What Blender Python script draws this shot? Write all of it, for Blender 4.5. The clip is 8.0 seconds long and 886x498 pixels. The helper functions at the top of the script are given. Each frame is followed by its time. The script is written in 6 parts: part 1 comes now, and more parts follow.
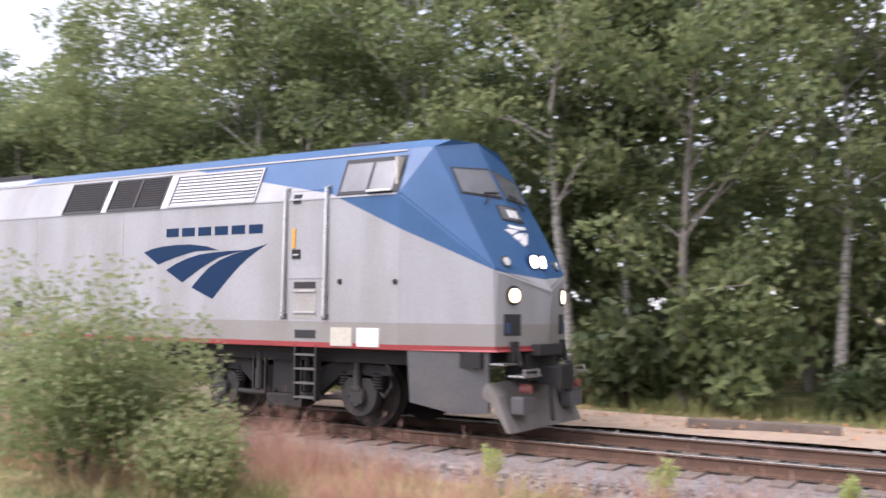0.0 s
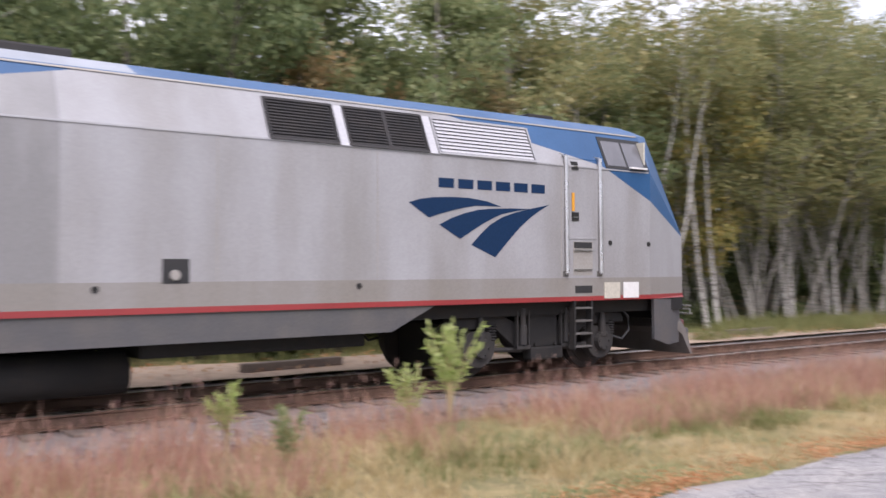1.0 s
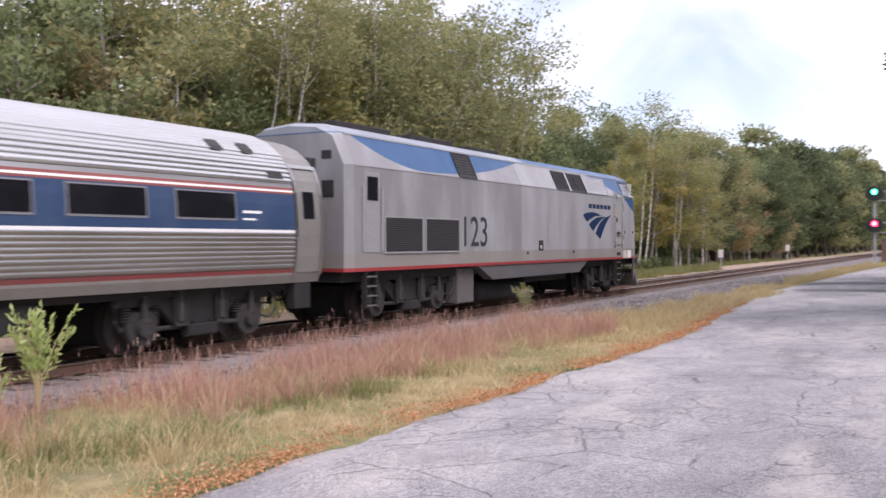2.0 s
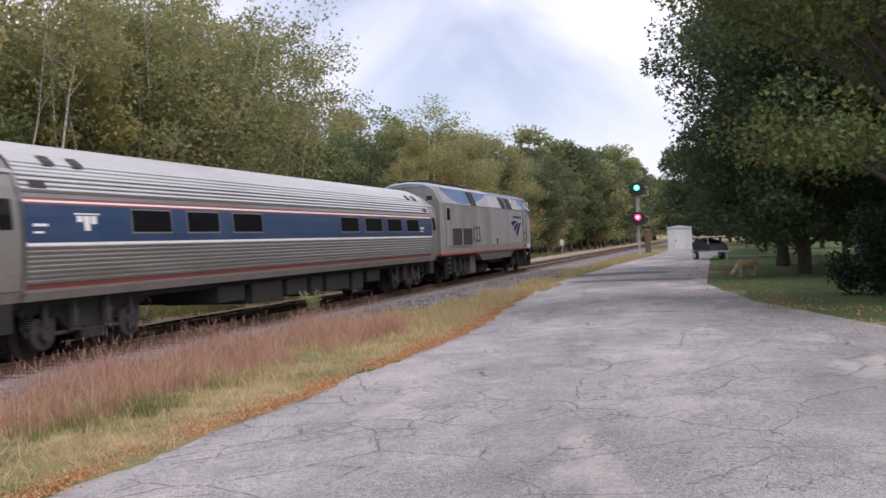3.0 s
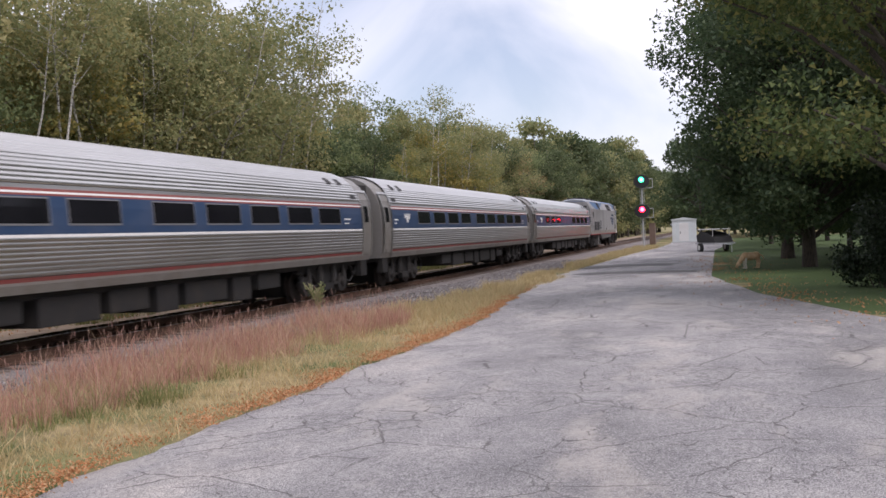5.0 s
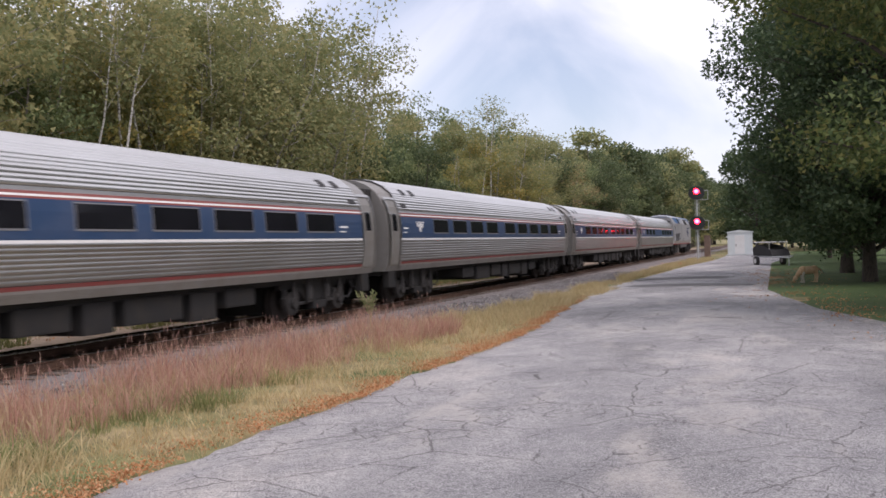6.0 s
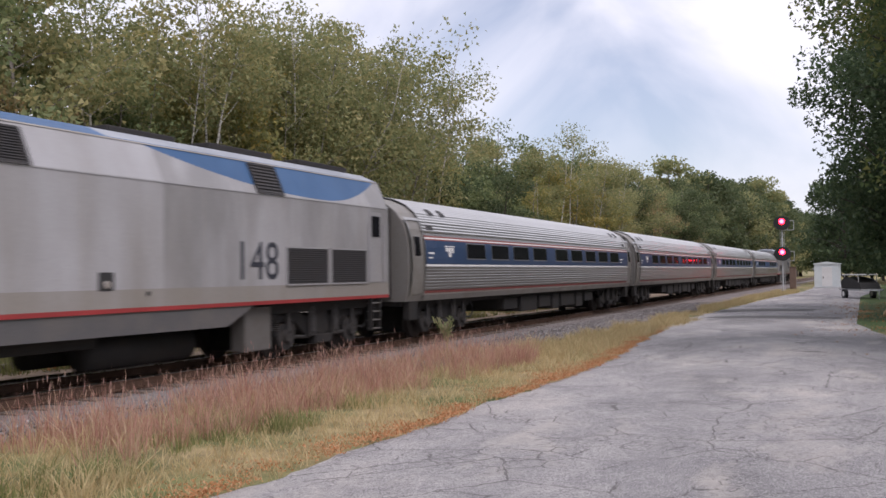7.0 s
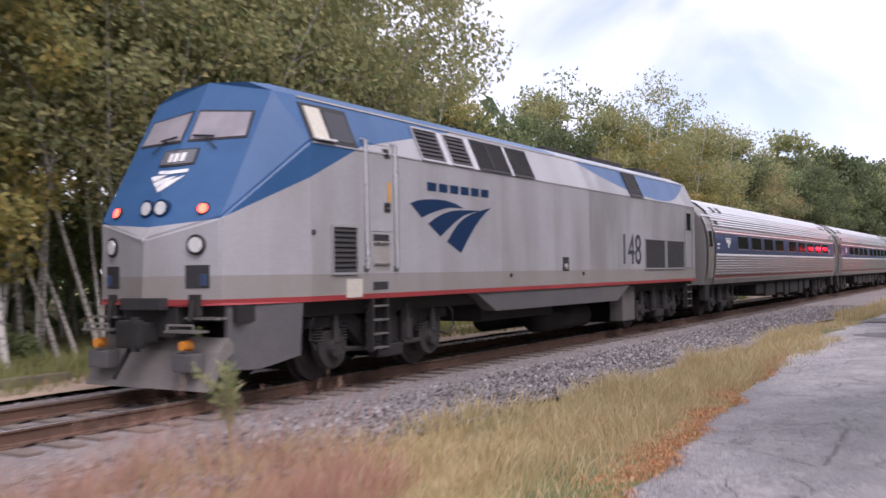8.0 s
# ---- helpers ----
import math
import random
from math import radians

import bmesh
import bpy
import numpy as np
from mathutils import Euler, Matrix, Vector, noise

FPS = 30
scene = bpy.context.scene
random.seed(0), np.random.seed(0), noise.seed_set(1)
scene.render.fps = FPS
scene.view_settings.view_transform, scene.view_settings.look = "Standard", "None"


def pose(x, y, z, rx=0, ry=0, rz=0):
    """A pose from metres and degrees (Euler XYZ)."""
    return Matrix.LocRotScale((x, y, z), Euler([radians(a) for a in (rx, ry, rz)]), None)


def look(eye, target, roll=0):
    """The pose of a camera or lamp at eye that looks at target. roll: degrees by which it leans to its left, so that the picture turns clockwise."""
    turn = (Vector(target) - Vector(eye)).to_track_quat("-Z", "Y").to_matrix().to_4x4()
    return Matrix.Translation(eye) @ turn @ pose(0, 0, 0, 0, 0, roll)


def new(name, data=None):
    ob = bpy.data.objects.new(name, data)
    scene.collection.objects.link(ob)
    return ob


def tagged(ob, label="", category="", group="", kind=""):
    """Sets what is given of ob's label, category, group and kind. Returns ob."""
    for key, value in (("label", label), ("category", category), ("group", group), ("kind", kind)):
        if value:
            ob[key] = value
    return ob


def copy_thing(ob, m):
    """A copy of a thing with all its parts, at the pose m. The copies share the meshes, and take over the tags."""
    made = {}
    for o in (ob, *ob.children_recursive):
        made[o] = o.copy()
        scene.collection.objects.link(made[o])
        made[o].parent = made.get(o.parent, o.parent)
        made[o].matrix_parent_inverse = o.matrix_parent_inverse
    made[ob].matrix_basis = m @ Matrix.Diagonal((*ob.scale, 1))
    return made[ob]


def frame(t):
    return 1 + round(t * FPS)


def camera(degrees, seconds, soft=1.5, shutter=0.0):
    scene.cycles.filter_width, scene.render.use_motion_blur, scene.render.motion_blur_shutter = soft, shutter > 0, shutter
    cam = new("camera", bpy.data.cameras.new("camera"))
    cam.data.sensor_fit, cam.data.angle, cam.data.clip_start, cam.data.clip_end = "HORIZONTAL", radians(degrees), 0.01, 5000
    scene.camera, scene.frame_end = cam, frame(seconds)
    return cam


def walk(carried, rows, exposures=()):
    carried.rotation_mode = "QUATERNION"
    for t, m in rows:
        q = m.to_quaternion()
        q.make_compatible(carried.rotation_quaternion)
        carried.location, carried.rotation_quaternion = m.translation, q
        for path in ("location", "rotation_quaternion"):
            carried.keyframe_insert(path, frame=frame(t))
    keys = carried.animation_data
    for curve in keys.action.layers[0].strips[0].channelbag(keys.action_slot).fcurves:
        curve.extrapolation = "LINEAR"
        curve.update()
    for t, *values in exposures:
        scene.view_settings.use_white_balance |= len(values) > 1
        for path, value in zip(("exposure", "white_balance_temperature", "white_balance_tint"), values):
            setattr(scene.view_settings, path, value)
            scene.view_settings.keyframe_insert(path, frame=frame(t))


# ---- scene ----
cam = camera(49.3, 8.0, soft=1.5, shutter=0.2)


def aim(x, y, z, yaw, pitch, roll):
    """A level camera that looks along +y, turned to the right by yaw, raised by pitch."""
    return pose(x, y, z, 90 + pitch, 0, -yaw) @ pose(0, 0, 0, 0, 0, roll)


EYE = (0.0, -12.71, 1.76)
walk(cam, [
    (0.0, aim(*EYE, -32.02, 3.65, 0.60)), (0.1, aim(*EYE, -27.4, 3.85, 1.0)), (0.2, aim(*EYE, -21.52, 4.19, 1.49)), (0.3, aim(*EYE, -13.87, 4.55, 2.16)),
    (0.4, aim(*EYE, -5.15, 4.95, 2.28)), (0.5, aim(*EYE, 4.43, 5.16, 1.64)), (0.6, aim(*EYE, 14.01, 4.64, 0.78)),
    (0.8, aim(*EYE, 26.48, 1.98, 0.16)), (1.0, aim(*EYE, 37.86, 1.07, -0.02)), (1.2, aim(*EYE, 45.93, 0.33, -0.40)),
    (1.5, aim(*EYE, 52.66, -0.44, 0.30)), (1.8, aim(*EYE, 57.52, -0.89, -0.21)), (2.0, aim(*EYE, 61.09, -0.28, -0.32)),
    (2.2, aim(*EYE, 63.99, 0.02, -0.53)), (3.3, aim(*EYE, 75.56, -0.53, -2.70)), (3.5, aim(*EYE, 75.96, -0.50, -2.58)),
    (4.0, aim(*EYE, 75.77, -0.70, -1.80)), (4.5, aim(*EYE, 74.46, -0.82, -2.20)), (6.0, aim(*EYE, 70.39, -0.18, -1.68)),
    (6.5, aim(*EYE, 67.36, 0.77, -1.57)), (7.0, aim(*EYE, 65.81, 1.50, -0.76)), (7.1, aim(0.6, -12.68, 1.75, 65.45, 1.50, -0.6)),
    (7.3, aim(2.83, -12.53, 1.69, 64.05, 1.50, -0.15)), (7.5, aim(5.65, -12.40, 1.68, 61.75, 1.40, -0.40)), (7.6, aim(7.3, -12.25, 1.70, 60.75, 1.25, -0.45)),
    (7.8, aim(10.85, -11.12, 1.70, 59.30, 1.10, -0.3)), (8.0, aim(14.5, -9.85, 1.60, 59.30, 1.30, -0.8)),
], [(0.0, 1.3, 6260, 22), (0.5, 1.06, 6260, 22), (1.0, 0.9, 6260, 22), (1.5, 0.88, 6260, 25), (2.0, 0.85, 6260, 25), (2.2, 0.75, 6260, 25), (3.3, 0.42, 6400, 21), (6.5, 0.42, 6400, 21), (7.0, 0.32, 6400, 21), (7.5, 0.36, 6400, 21), (8.0, 0.78, 6230, 27)])

# Train: place of the coupling behind the leading locomotive, second by second
RUN = [(0.0, -26.85), (0.5, -16.4), (1.0, -5.75), (1.5, 5.0), (2.0, 15.9), (2.7, 31.4), (3.5, 49.05), (4.5, 71.15), (5.3, 88.6), (6.0, 104.1), (7.0, 126.25), (7.5, 137.2), (8.0, 148.15)]
COACH = 26.01

# ---- world and sun ----
world = bpy.data.worlds.new("overcast_sky")
scene.world = world
world.use_nodes = True
wn, wl = world.node_tree.nodes, world.node_tree.links
wn.clear()
w_out = wn.new("ShaderNodeOutputWorld")
w_sky = wn.new("ShaderNodeTexSky")
w_sky.sky_type, w_sky.sun_disc = "NISHITA", False
w_sky.sun_elevation, w_sky.sun_rotation = radians(54), radians(205)
w_blue = wn.new("ShaderNodeBackground")
w_blue.inputs["Strength"].default_value = 0.10
wl.new(w_sky.outputs["Color"], w_blue.inputs["Color"])
w_noise = wn.new("ShaderNodeTexNoise")
w_noise.inputs["Scale"].default_value, w_noise.inputs["Detail"].default_value = 4.5, 7
w_noise.inputs["Distortion"].default_value = 0.5
w_ramp = wn.new("ShaderNodeValToRGB")
w_ramp.color_ramp.elements[0].position, w_ramp.color_ramp.elements[1].position = 0.28, 0.62
wl.new(w_noise.outputs["Fac"], w_ramp.inputs["Fac"])
w_cloud = wn.new("ShaderNodeBackground")
w_cloud.inputs["Color"].default_value = (0.93, 0.96, 1.0, 1)
w_cloud.inputs["Strength"].default_value = 0.9
w_mix = wn.new("ShaderNodeMixShader")
w_fac = wn.new("ShaderNodeMapRange")
w_fac.inputs["To Min"].default_value, w_fac.inputs["To Max"].default_value = 0.25, 1.0
wl.new(w_ramp.outputs["Color"], w_fac.inputs["Value"])
wl.new(w_fac.outputs["Result"], w_mix.inputs["Fac"])
wl.new(w_blue.outputs[0], w_mix.inputs[1])
wl.new(w_cloud.outputs[0], w_mix.inputs[2])
wl.new(w_mix.outputs[0], w_out.inputs["Surface"])

sun = new("sun", bpy.data.lights.new("sun", "SUN"))
sun.data.energy, sun.data.angle, sun.data.color = 1.9, radians(40), (1.0, 0.965, 0.92)
sun.matrix_world = look((-10, -22, 34), (0, 0, 0))


# ---- materials ----
def nodes_of(name, rough=0.8, metal=0.0, spec=None):
    m = bpy.data.materials.new(name)
    m.use_nodes = True
    n, l = m.node_tree.nodes, m.node_tree.links
    b = n["Principled BSDF"]
    b.inputs["Roughness"].default_value, b.inputs["Metallic"].default_value = rough, metal
    if spec is not None:
        b.inputs["Specular IOR Level"].default_value = spec
    return m, n, l, b


def rgb(c):
    return (c[0], c[1], c[2], 1)


def coords(n, l, scale=(1, 1, 1), loc=(0, 0, 0)):
    t, mp = n.new("ShaderNodeTexCoord"), n.new("ShaderNodeMapping")
    mp.inputs["Scale"].default_value, mp.inputs["Location"].default_value = scale, loc
    l.new(t.outputs["Object"], mp.inputs["Vector"])
    return mp.outputs["Vector"]


def noise_of(n, l, vec, scale, detail=6, rough=0.6):
    t = n.new("ShaderNodeTexNoise")
    t.inputs["Scale"].default_value, t.inputs["Detail"].default_value, t.inputs["Roughness"].default_value = scale, detail, rough
    l.new(vec, t.inputs["Vector"])
    return t.outputs["Fac"]


def ramp_of(n, l, fac, stops):
    r = n.new("ShaderNodeValToRGB")
    e = r.color_ramp.elements
    while len(e) < len(stops):
        e.new(0.5)
    for k, (p, c) in zip(e, stops):
        k.position, k.color = p, rgb(c)
    l.new(fac, r.inputs["Fac"])
    return r.outputs["Color"]


def mix_of(n, l, fac, a, b, kind="MIX"):
    m = n.new("ShaderNodeMix")
    m.data_type, m.blend_type = "RGBA", kind
    for sock, v in (("Factor", fac), (6, a), (7, b)):
        s = m.inputs[sock] if not isinstance(sock, str) else m.inputs[0]
        if isinstance(v, (int, float)):
            s.default_value = v
        elif isinstance(v, tuple):
            s.default_value = rgb(v)
        else:
            l.new(v, s)
    return m.outputs[2]


def calc(n, l, op, a, b=0.0):
    m = n.new("ShaderNodeMath")
    m.operation = op
    for i, v in enumerate((a, b)):
        if isinstance(v, (int, float)):
            m.inputs[i].default_value = v
        else:
            l.new(v, m.inputs[i])
    return m.outputs[0]


def bump_of(n, l, b, height, strength, dist=0.02):
    k = n.new("ShaderNodeBump")
    k.inputs["Strength"].default_value, k.inputs["Distance"].default_value = strength, dist
    l.new(height, k.inputs["Height"])
    l.new(k.outputs[0], b.inputs["Normal"])


def worn(name, base, rough=0.6, metal=0.0, dirt=(0.16, 0.13, 0.10), amount=0.35, scale=2.0, grain=40.0, bump=0.15):
    """A plain surface with blotches of dirt, a fine grain and a slight relief."""
    m, n, l, b = nodes_of(name, rough, metal)
    v = coords(n, l)
    big, fine = noise_of(n, l, v, scale), noise_of(n, l, v, grain, 3)
    f = calc(n, l, "MULTIPLY", ramp_of(n, l, big, [(0.45, (0, 0, 0)), (0.75, (1, 1, 1))]), amount)
    c = mix_of(n, l, f, base, dirt)
    c = mix_of(n, l, 0.25, c, ramp_of(n, l, fine, [(0.3, (0.3, 0.3, 0.3)), (0.7, (0.75, 0.75, 0.75))]), "OVERLAY")
    l.new(c, b.inputs["Base Color"])
    r = n.new("ShaderNodeMapRange")
    r.inputs["To Min"].default_value, r.inputs["To Max"].default_value = max(rough - 0.15, 0.05), min(rough + 0.15, 1)
    l.new(big, r.inputs["Value"])
    l.new(r.outputs[0], b.inputs["Roughness"])
    bump_of(n, l, b, fine, bump, 0.004)
    return m


def leaf_material(name, a, b_, c, glow=0.52):
    """Leaves: three hues mixed leaf by leaf and plant by plant, partly translucent."""
    m, n, l, b = nodes_of(name, 0.55, 0, 0.3)
    g, o = n.new("ShaderNodeNewGeometry"), n.new("ShaderNodeObjectInfo")
    mixf = calc(n, l, "ADD", calc(n, l, "MULTIPLY", g.outputs["Random Per Island"], 0.75), calc(n, l, "MULTIPLY", o.outputs["Random"], 0.25))
    col = ramp_of(n, l, mixf, [(0.1, a), (0.5, b_), (0.9, c)])
    l.new(col, b.inputs["Base Color"])
    tr = n.new("ShaderNodeBsdfTranslucent")
    l.new(col, tr.inputs["Color"])
    mx = n.new("ShaderNodeMixShader")
    mx.inputs[0].default_value = glow
    l.new(b.outputs[0], mx.inputs[1])
    l.new(tr.outputs[0], mx.inputs[2])
    l.new(mx.outputs[0], n["Material Output"].inputs["Surface"])
    return m


LEAF = {
    "green": leaf_material("leaf_green", (0.130, 0.172, 0.078), (0.205, 0.250, 0.108), (0.310, 0.325, 0.150)),
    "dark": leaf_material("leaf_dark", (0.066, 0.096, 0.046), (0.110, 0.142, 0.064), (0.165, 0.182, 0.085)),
    "olive": leaf_material("leaf_olive", (0.205, 0.240, 0.110), (0.300, 0.308, 0.142), (0.435, 0.382, 0.175), 0.56),
    "yellow": leaf_material("leaf_yellow", (0.225, 0.245, 0.085), (0.340, 0.315, 0.110), (0.500, 0.370, 0.120)),
    "orange": leaf_material("leaf_orange", (0.250, 0.235, 0.125), (0.360, 0.285, 0.140), (0.480, 0.325, 0.160)),
    "maple": leaf_material("leaf_maple", (0.046, 0.080, 0.038), (0.072, 0.110, 0.052), (0.112, 0.150, 0.066), 0.4),
    "maple_turning": leaf_material("leaf_maple_turning", (0.088, 0.130, 0.046), (0.150, 0.185, 0.060), (0.310, 0.265, 0.085), 0.45),
    "yew": leaf_material("leaf_yew", (0.012, 0.022, 0.012), (0.020, 0.034, 0.017), (0.034, 0.048, 0.024), 0.15),
    "weed": leaf_material("leaf_weed", (0.34, 0.42, 0.13), (0.43, 0.50, 0.18), (0.52, 0.54, 0.26), 0.5),
    "shrub": leaf_material("leaf_shrub", (0.20, 0.26, 0.105), (0.27, 0.31, 0.14), (0.38, 0.35, 0.20), 0.5),
    "pink_grass": leaf_material("grass_pink", (0.36, 0.165, 0.130), (0.50, 0.275, 0.215), (0.55, 0.40, 0.27), 0.4),
    "seed": leaf_material("grass_seed_heads", (0.27, 0.15, 0.13), (0.40, 0.25, 0.20), (0.48, 0.34, 0.25), 0.3),
    "tan_grass": leaf_material("grass_tan", (0.46, 0.345, 0.175), (0.57, 0.455, 0.26), (0.43, 0.38, 0.19), 0.4),
    "green_grass": leaf_material("grass_green", (0.16, 0.185, 0.068), (0.225, 0.235, 0.09), (0.30, 0.285, 0.12), 0.35),
    "fallen": leaf_material("leaf_fallen", (0.38, 0.15, 0.06), (0.48, 0.23, 0.10), (0.50, 0.34, 0.19), 0.1),
}


def bark_material(name, base, mark, scale):
    m, n, l, b = nodes_of(name, 0.85)
    v = coords(n, l, scale)
    f = noise_of(n, l, v, 3.0, 6, 0.7)
    l.new(ramp_of(n, l, f, [(0.35, mark), (0.52, base), (0.8, tuple(min(1, k * 1.25) for k in base))]), b.inputs["Base Color"])
    bump_of(n, l, b, f, 0.6, 0.02)
    return m


BARK = {"birch": bark_material("bark_birch", (0.34, 0.318, 0.28), (0.07, 0.062, 0.055), (1.5, 1.5, 5)),
        "pale": bark_material("bark_pale_birch", (0.50, 0.475, 0.43), (0.10, 0.09, 0.08), (1.5, 1.5, 4)),
        "brown": bark_material("bark_brown", (0.075, 0.06, 0.046), (0.028, 0.022, 0.018), (6, 6, 1.2)),
        "grey": bark_material("bark_grey", (0.24, 0.21, 0.18), (0.08, 0.07, 0.06), (5, 5, 1.5))}


def ground_material():
    m, n, l, b = nodes_of("ground_soil_and_grass", 0.95)
    v = coords(n, l)
    big, mid, fine = noise_of(n, l, v, 0.35), noise_of(n, l, v, 2.2, 8), noise_of(n, l, v, 30, 6)
    dry = ramp_of(n, l, mid, [(0.3, (0.15, 0.12, 0.06)), (0.55, (0.30, 0.23, 0.11)), (0.75, (0.38, 0.29, 0.15))])
    green = ramp_of(n, l, mid, [(0.3, (0.05, 0.075, 0.02)), (0.7, (0.12, 0.15, 0.04))])
    c = mix_of(n, l, ramp_of(n, l, big, [(0.45, (0, 0, 0)), (0.6, (1, 1, 1))]), dry, green)
    c = mix_of(n, l, 0.35, c, ramp_of(n, l, fine, [(0.3, (0.25, 0.25, 0.25)), (0.7, (0.8, 0.8, 0.8))]), "OVERLAY")
    l.new(c, b.inputs["Base Color"])
    bump_of(n, l, b, fine, 0.8, 0.03)
    return m


def lawn_material():
    m, n, l, b = nodes_of("lawn_turf", 0.9)
    v = coords(n, l)
    mid, fine = noise_of(n, l, v, 0.8, 6), noise_of(n, l, v, 40, 6)
    c = ramp_of(n, l, mid, [(0.3, (0.04, 0.07, 0.016)), (0.6, (0.062, 0.10, 0.022)), (0.8, (0.10, 0.115, 0.035))])
    c = mix_of(n, l, 0.4, c, ramp_of(n, l, fine, [(0.3, (0.2, 0.2, 0.2)), (0.7, (0.8, 0.8, 0.8))]), "OVERLAY")
    l.new(c, b.inputs["Base Color"])
    bump_of(n, l, b, fine, 0.9, 0.03)
    return m


def asphalt_material():
    """Old grey asphalt: sandy worn patches, darker repairs, pale grit and fine broken cracks."""
    m, n, l, b = nodes_of("asphalt_old_cracked", 0.85)
    v = coords(n, l)
    big, mid = noise_of(n, l, coords(n, l, (0.5, 1.0, 1.0)), 0.32, 6, 0.55), noise_of(n, l, v, 1.5, 8, 0.65)
    fine, grit, coarse = noise_of(n, l, v, 60, 4, 0.8), noise_of(n, l, v, 85, 2, 0.6), noise_of(n, l, v, 14, 5, 0.75)
    c = ramp_of(n, l, big, [(0.34, (0.195, 0.188, 0.186)), (0.46, (0.265, 0.256, 0.254)), (0.57, (0.335, 0.322, 0.314)), (0.70, (0.43, 0.40, 0.37))])
    c = mix_of(n, l, 0.6, c, ramp_of(n, l, mid, [(0.33, (0.34, 0.34, 0.355)), (0.68, (0.66, 0.65, 0.63))]), "OVERLAY")
    c = mix_of(n, l, 0.5, c, ramp_of(n, l, coarse, [(0.35, (0.28, 0.28, 0.29)), (0.65, (0.7, 0.7, 0.7))]), "OVERLAY")
    c = mix_of(n, l, 0.85, c, ramp_of(n, l, fine, [(0.38, (0.12, 0.12, 0.13)), (0.62, (0.88, 0.88, 0.88))]), "OVERLAY")
    c = mix_of(n, l, calc(n, l, "MULTIPLY", calc(n, l, "GREATER_THAN", grit, 0.60), 0.75), c, (0.60, 0.58, 0.57))
    patch = calc(n, l, "ADD", noise_of(n, l, coords(n, l, (0.5, 1.2, 1.0)), 0.6, 8, 0.68), calc(n, l, "MULTIPLY", coarse, 0.2))
    sand = ramp_of(n, l, patch, [(0.64, (0, 0, 0)), (0.78, (0.7, 0.7, 0.7))])
    c = mix_of(n, l, sand, c, (0.50, 0.46, 0.42))
    warp = n.new("ShaderNodeTexNoise")
    warp.inputs["Scale"].default_value, warp.inputs["Detail"].default_value, warp.inputs["Roughness"].default_value = 2.6, 7, 0.66
    l.new(v, warp.inputs["Vector"])
    add = n.new("ShaderNodeVectorMath")
    add.operation = "MULTIPLY_ADD"
    l.new(warp.outputs["Color"], add.inputs[0])
    add.inputs[1].default_value = (0.26, 0.26, 0)
    l.new(v, add.inputs[2])
    cracks = None
    for scale, width, gate, gscale in ((0.55, 0.0055, 0.45, 0.6), (1.3, 0.010, 0.535, 0.8), (3.8, 0.022, 0.57, 0.6)):
        vo = n.new("ShaderNodeTexVoronoi")
        vo.feature = "DISTANCE_TO_EDGE"
        vo.inputs["Scale"].default_value = scale
        l.new(add.outputs[0], vo.inputs["Vector"])
        k = calc(n, l, "MULTIPLY", calc(n, l, "LESS_THAN", vo.outputs["Distance"], width), calc(n, l, "GREATER_THAN", noise_of(n, l, v, gscale, 5), gate))
        cracks = k if cracks is None else calc(n, l, "MAXIMUM", cracks, k)
    c = mix_of(n, l, calc(n, l, "MULTIPLY", cracks, 0.72), c, (0.085, 0.08, 0.076))
    l.new(c, b.inputs["Base Color"])
    bump_of(n, l, b, calc(n, l, "SUBTRACT", calc(n, l, "ADD", fine, calc(n, l, "MULTIPLY", coarse, 0.8)), cracks), 0.9, 0.022)
    return m


def ballast_material():
    m, n, l, b = nodes_of("ballast_crushed_stone", 0.95)
    v = coords(n, l)
    vo = n.new("ShaderNodeTexVoronoi")
    vo.inputs["Scale"].default_value = 16
    l.new(v, vo.inputs["Vector"])
    big = noise_of(n, l, v, 0.5, 5)
    c = mix_of(n, l, 0.55, ramp_of(n, l, vo.outputs["Color"], [(0.2, (0.07, 0.06, 0.057)), (0.8, (0.25, 0.23, 0.225))]), ramp_of(n, l, big, [(0.35, (0.17, 0.13, 0.115)), (0.65, (0.27, 0.24, 0.23))]))
    l.new(c, b.inputs["Base Color"])
    bump_of(n, l, b, vo.outputs["Distance"], 1.0, 0.04)
    return m


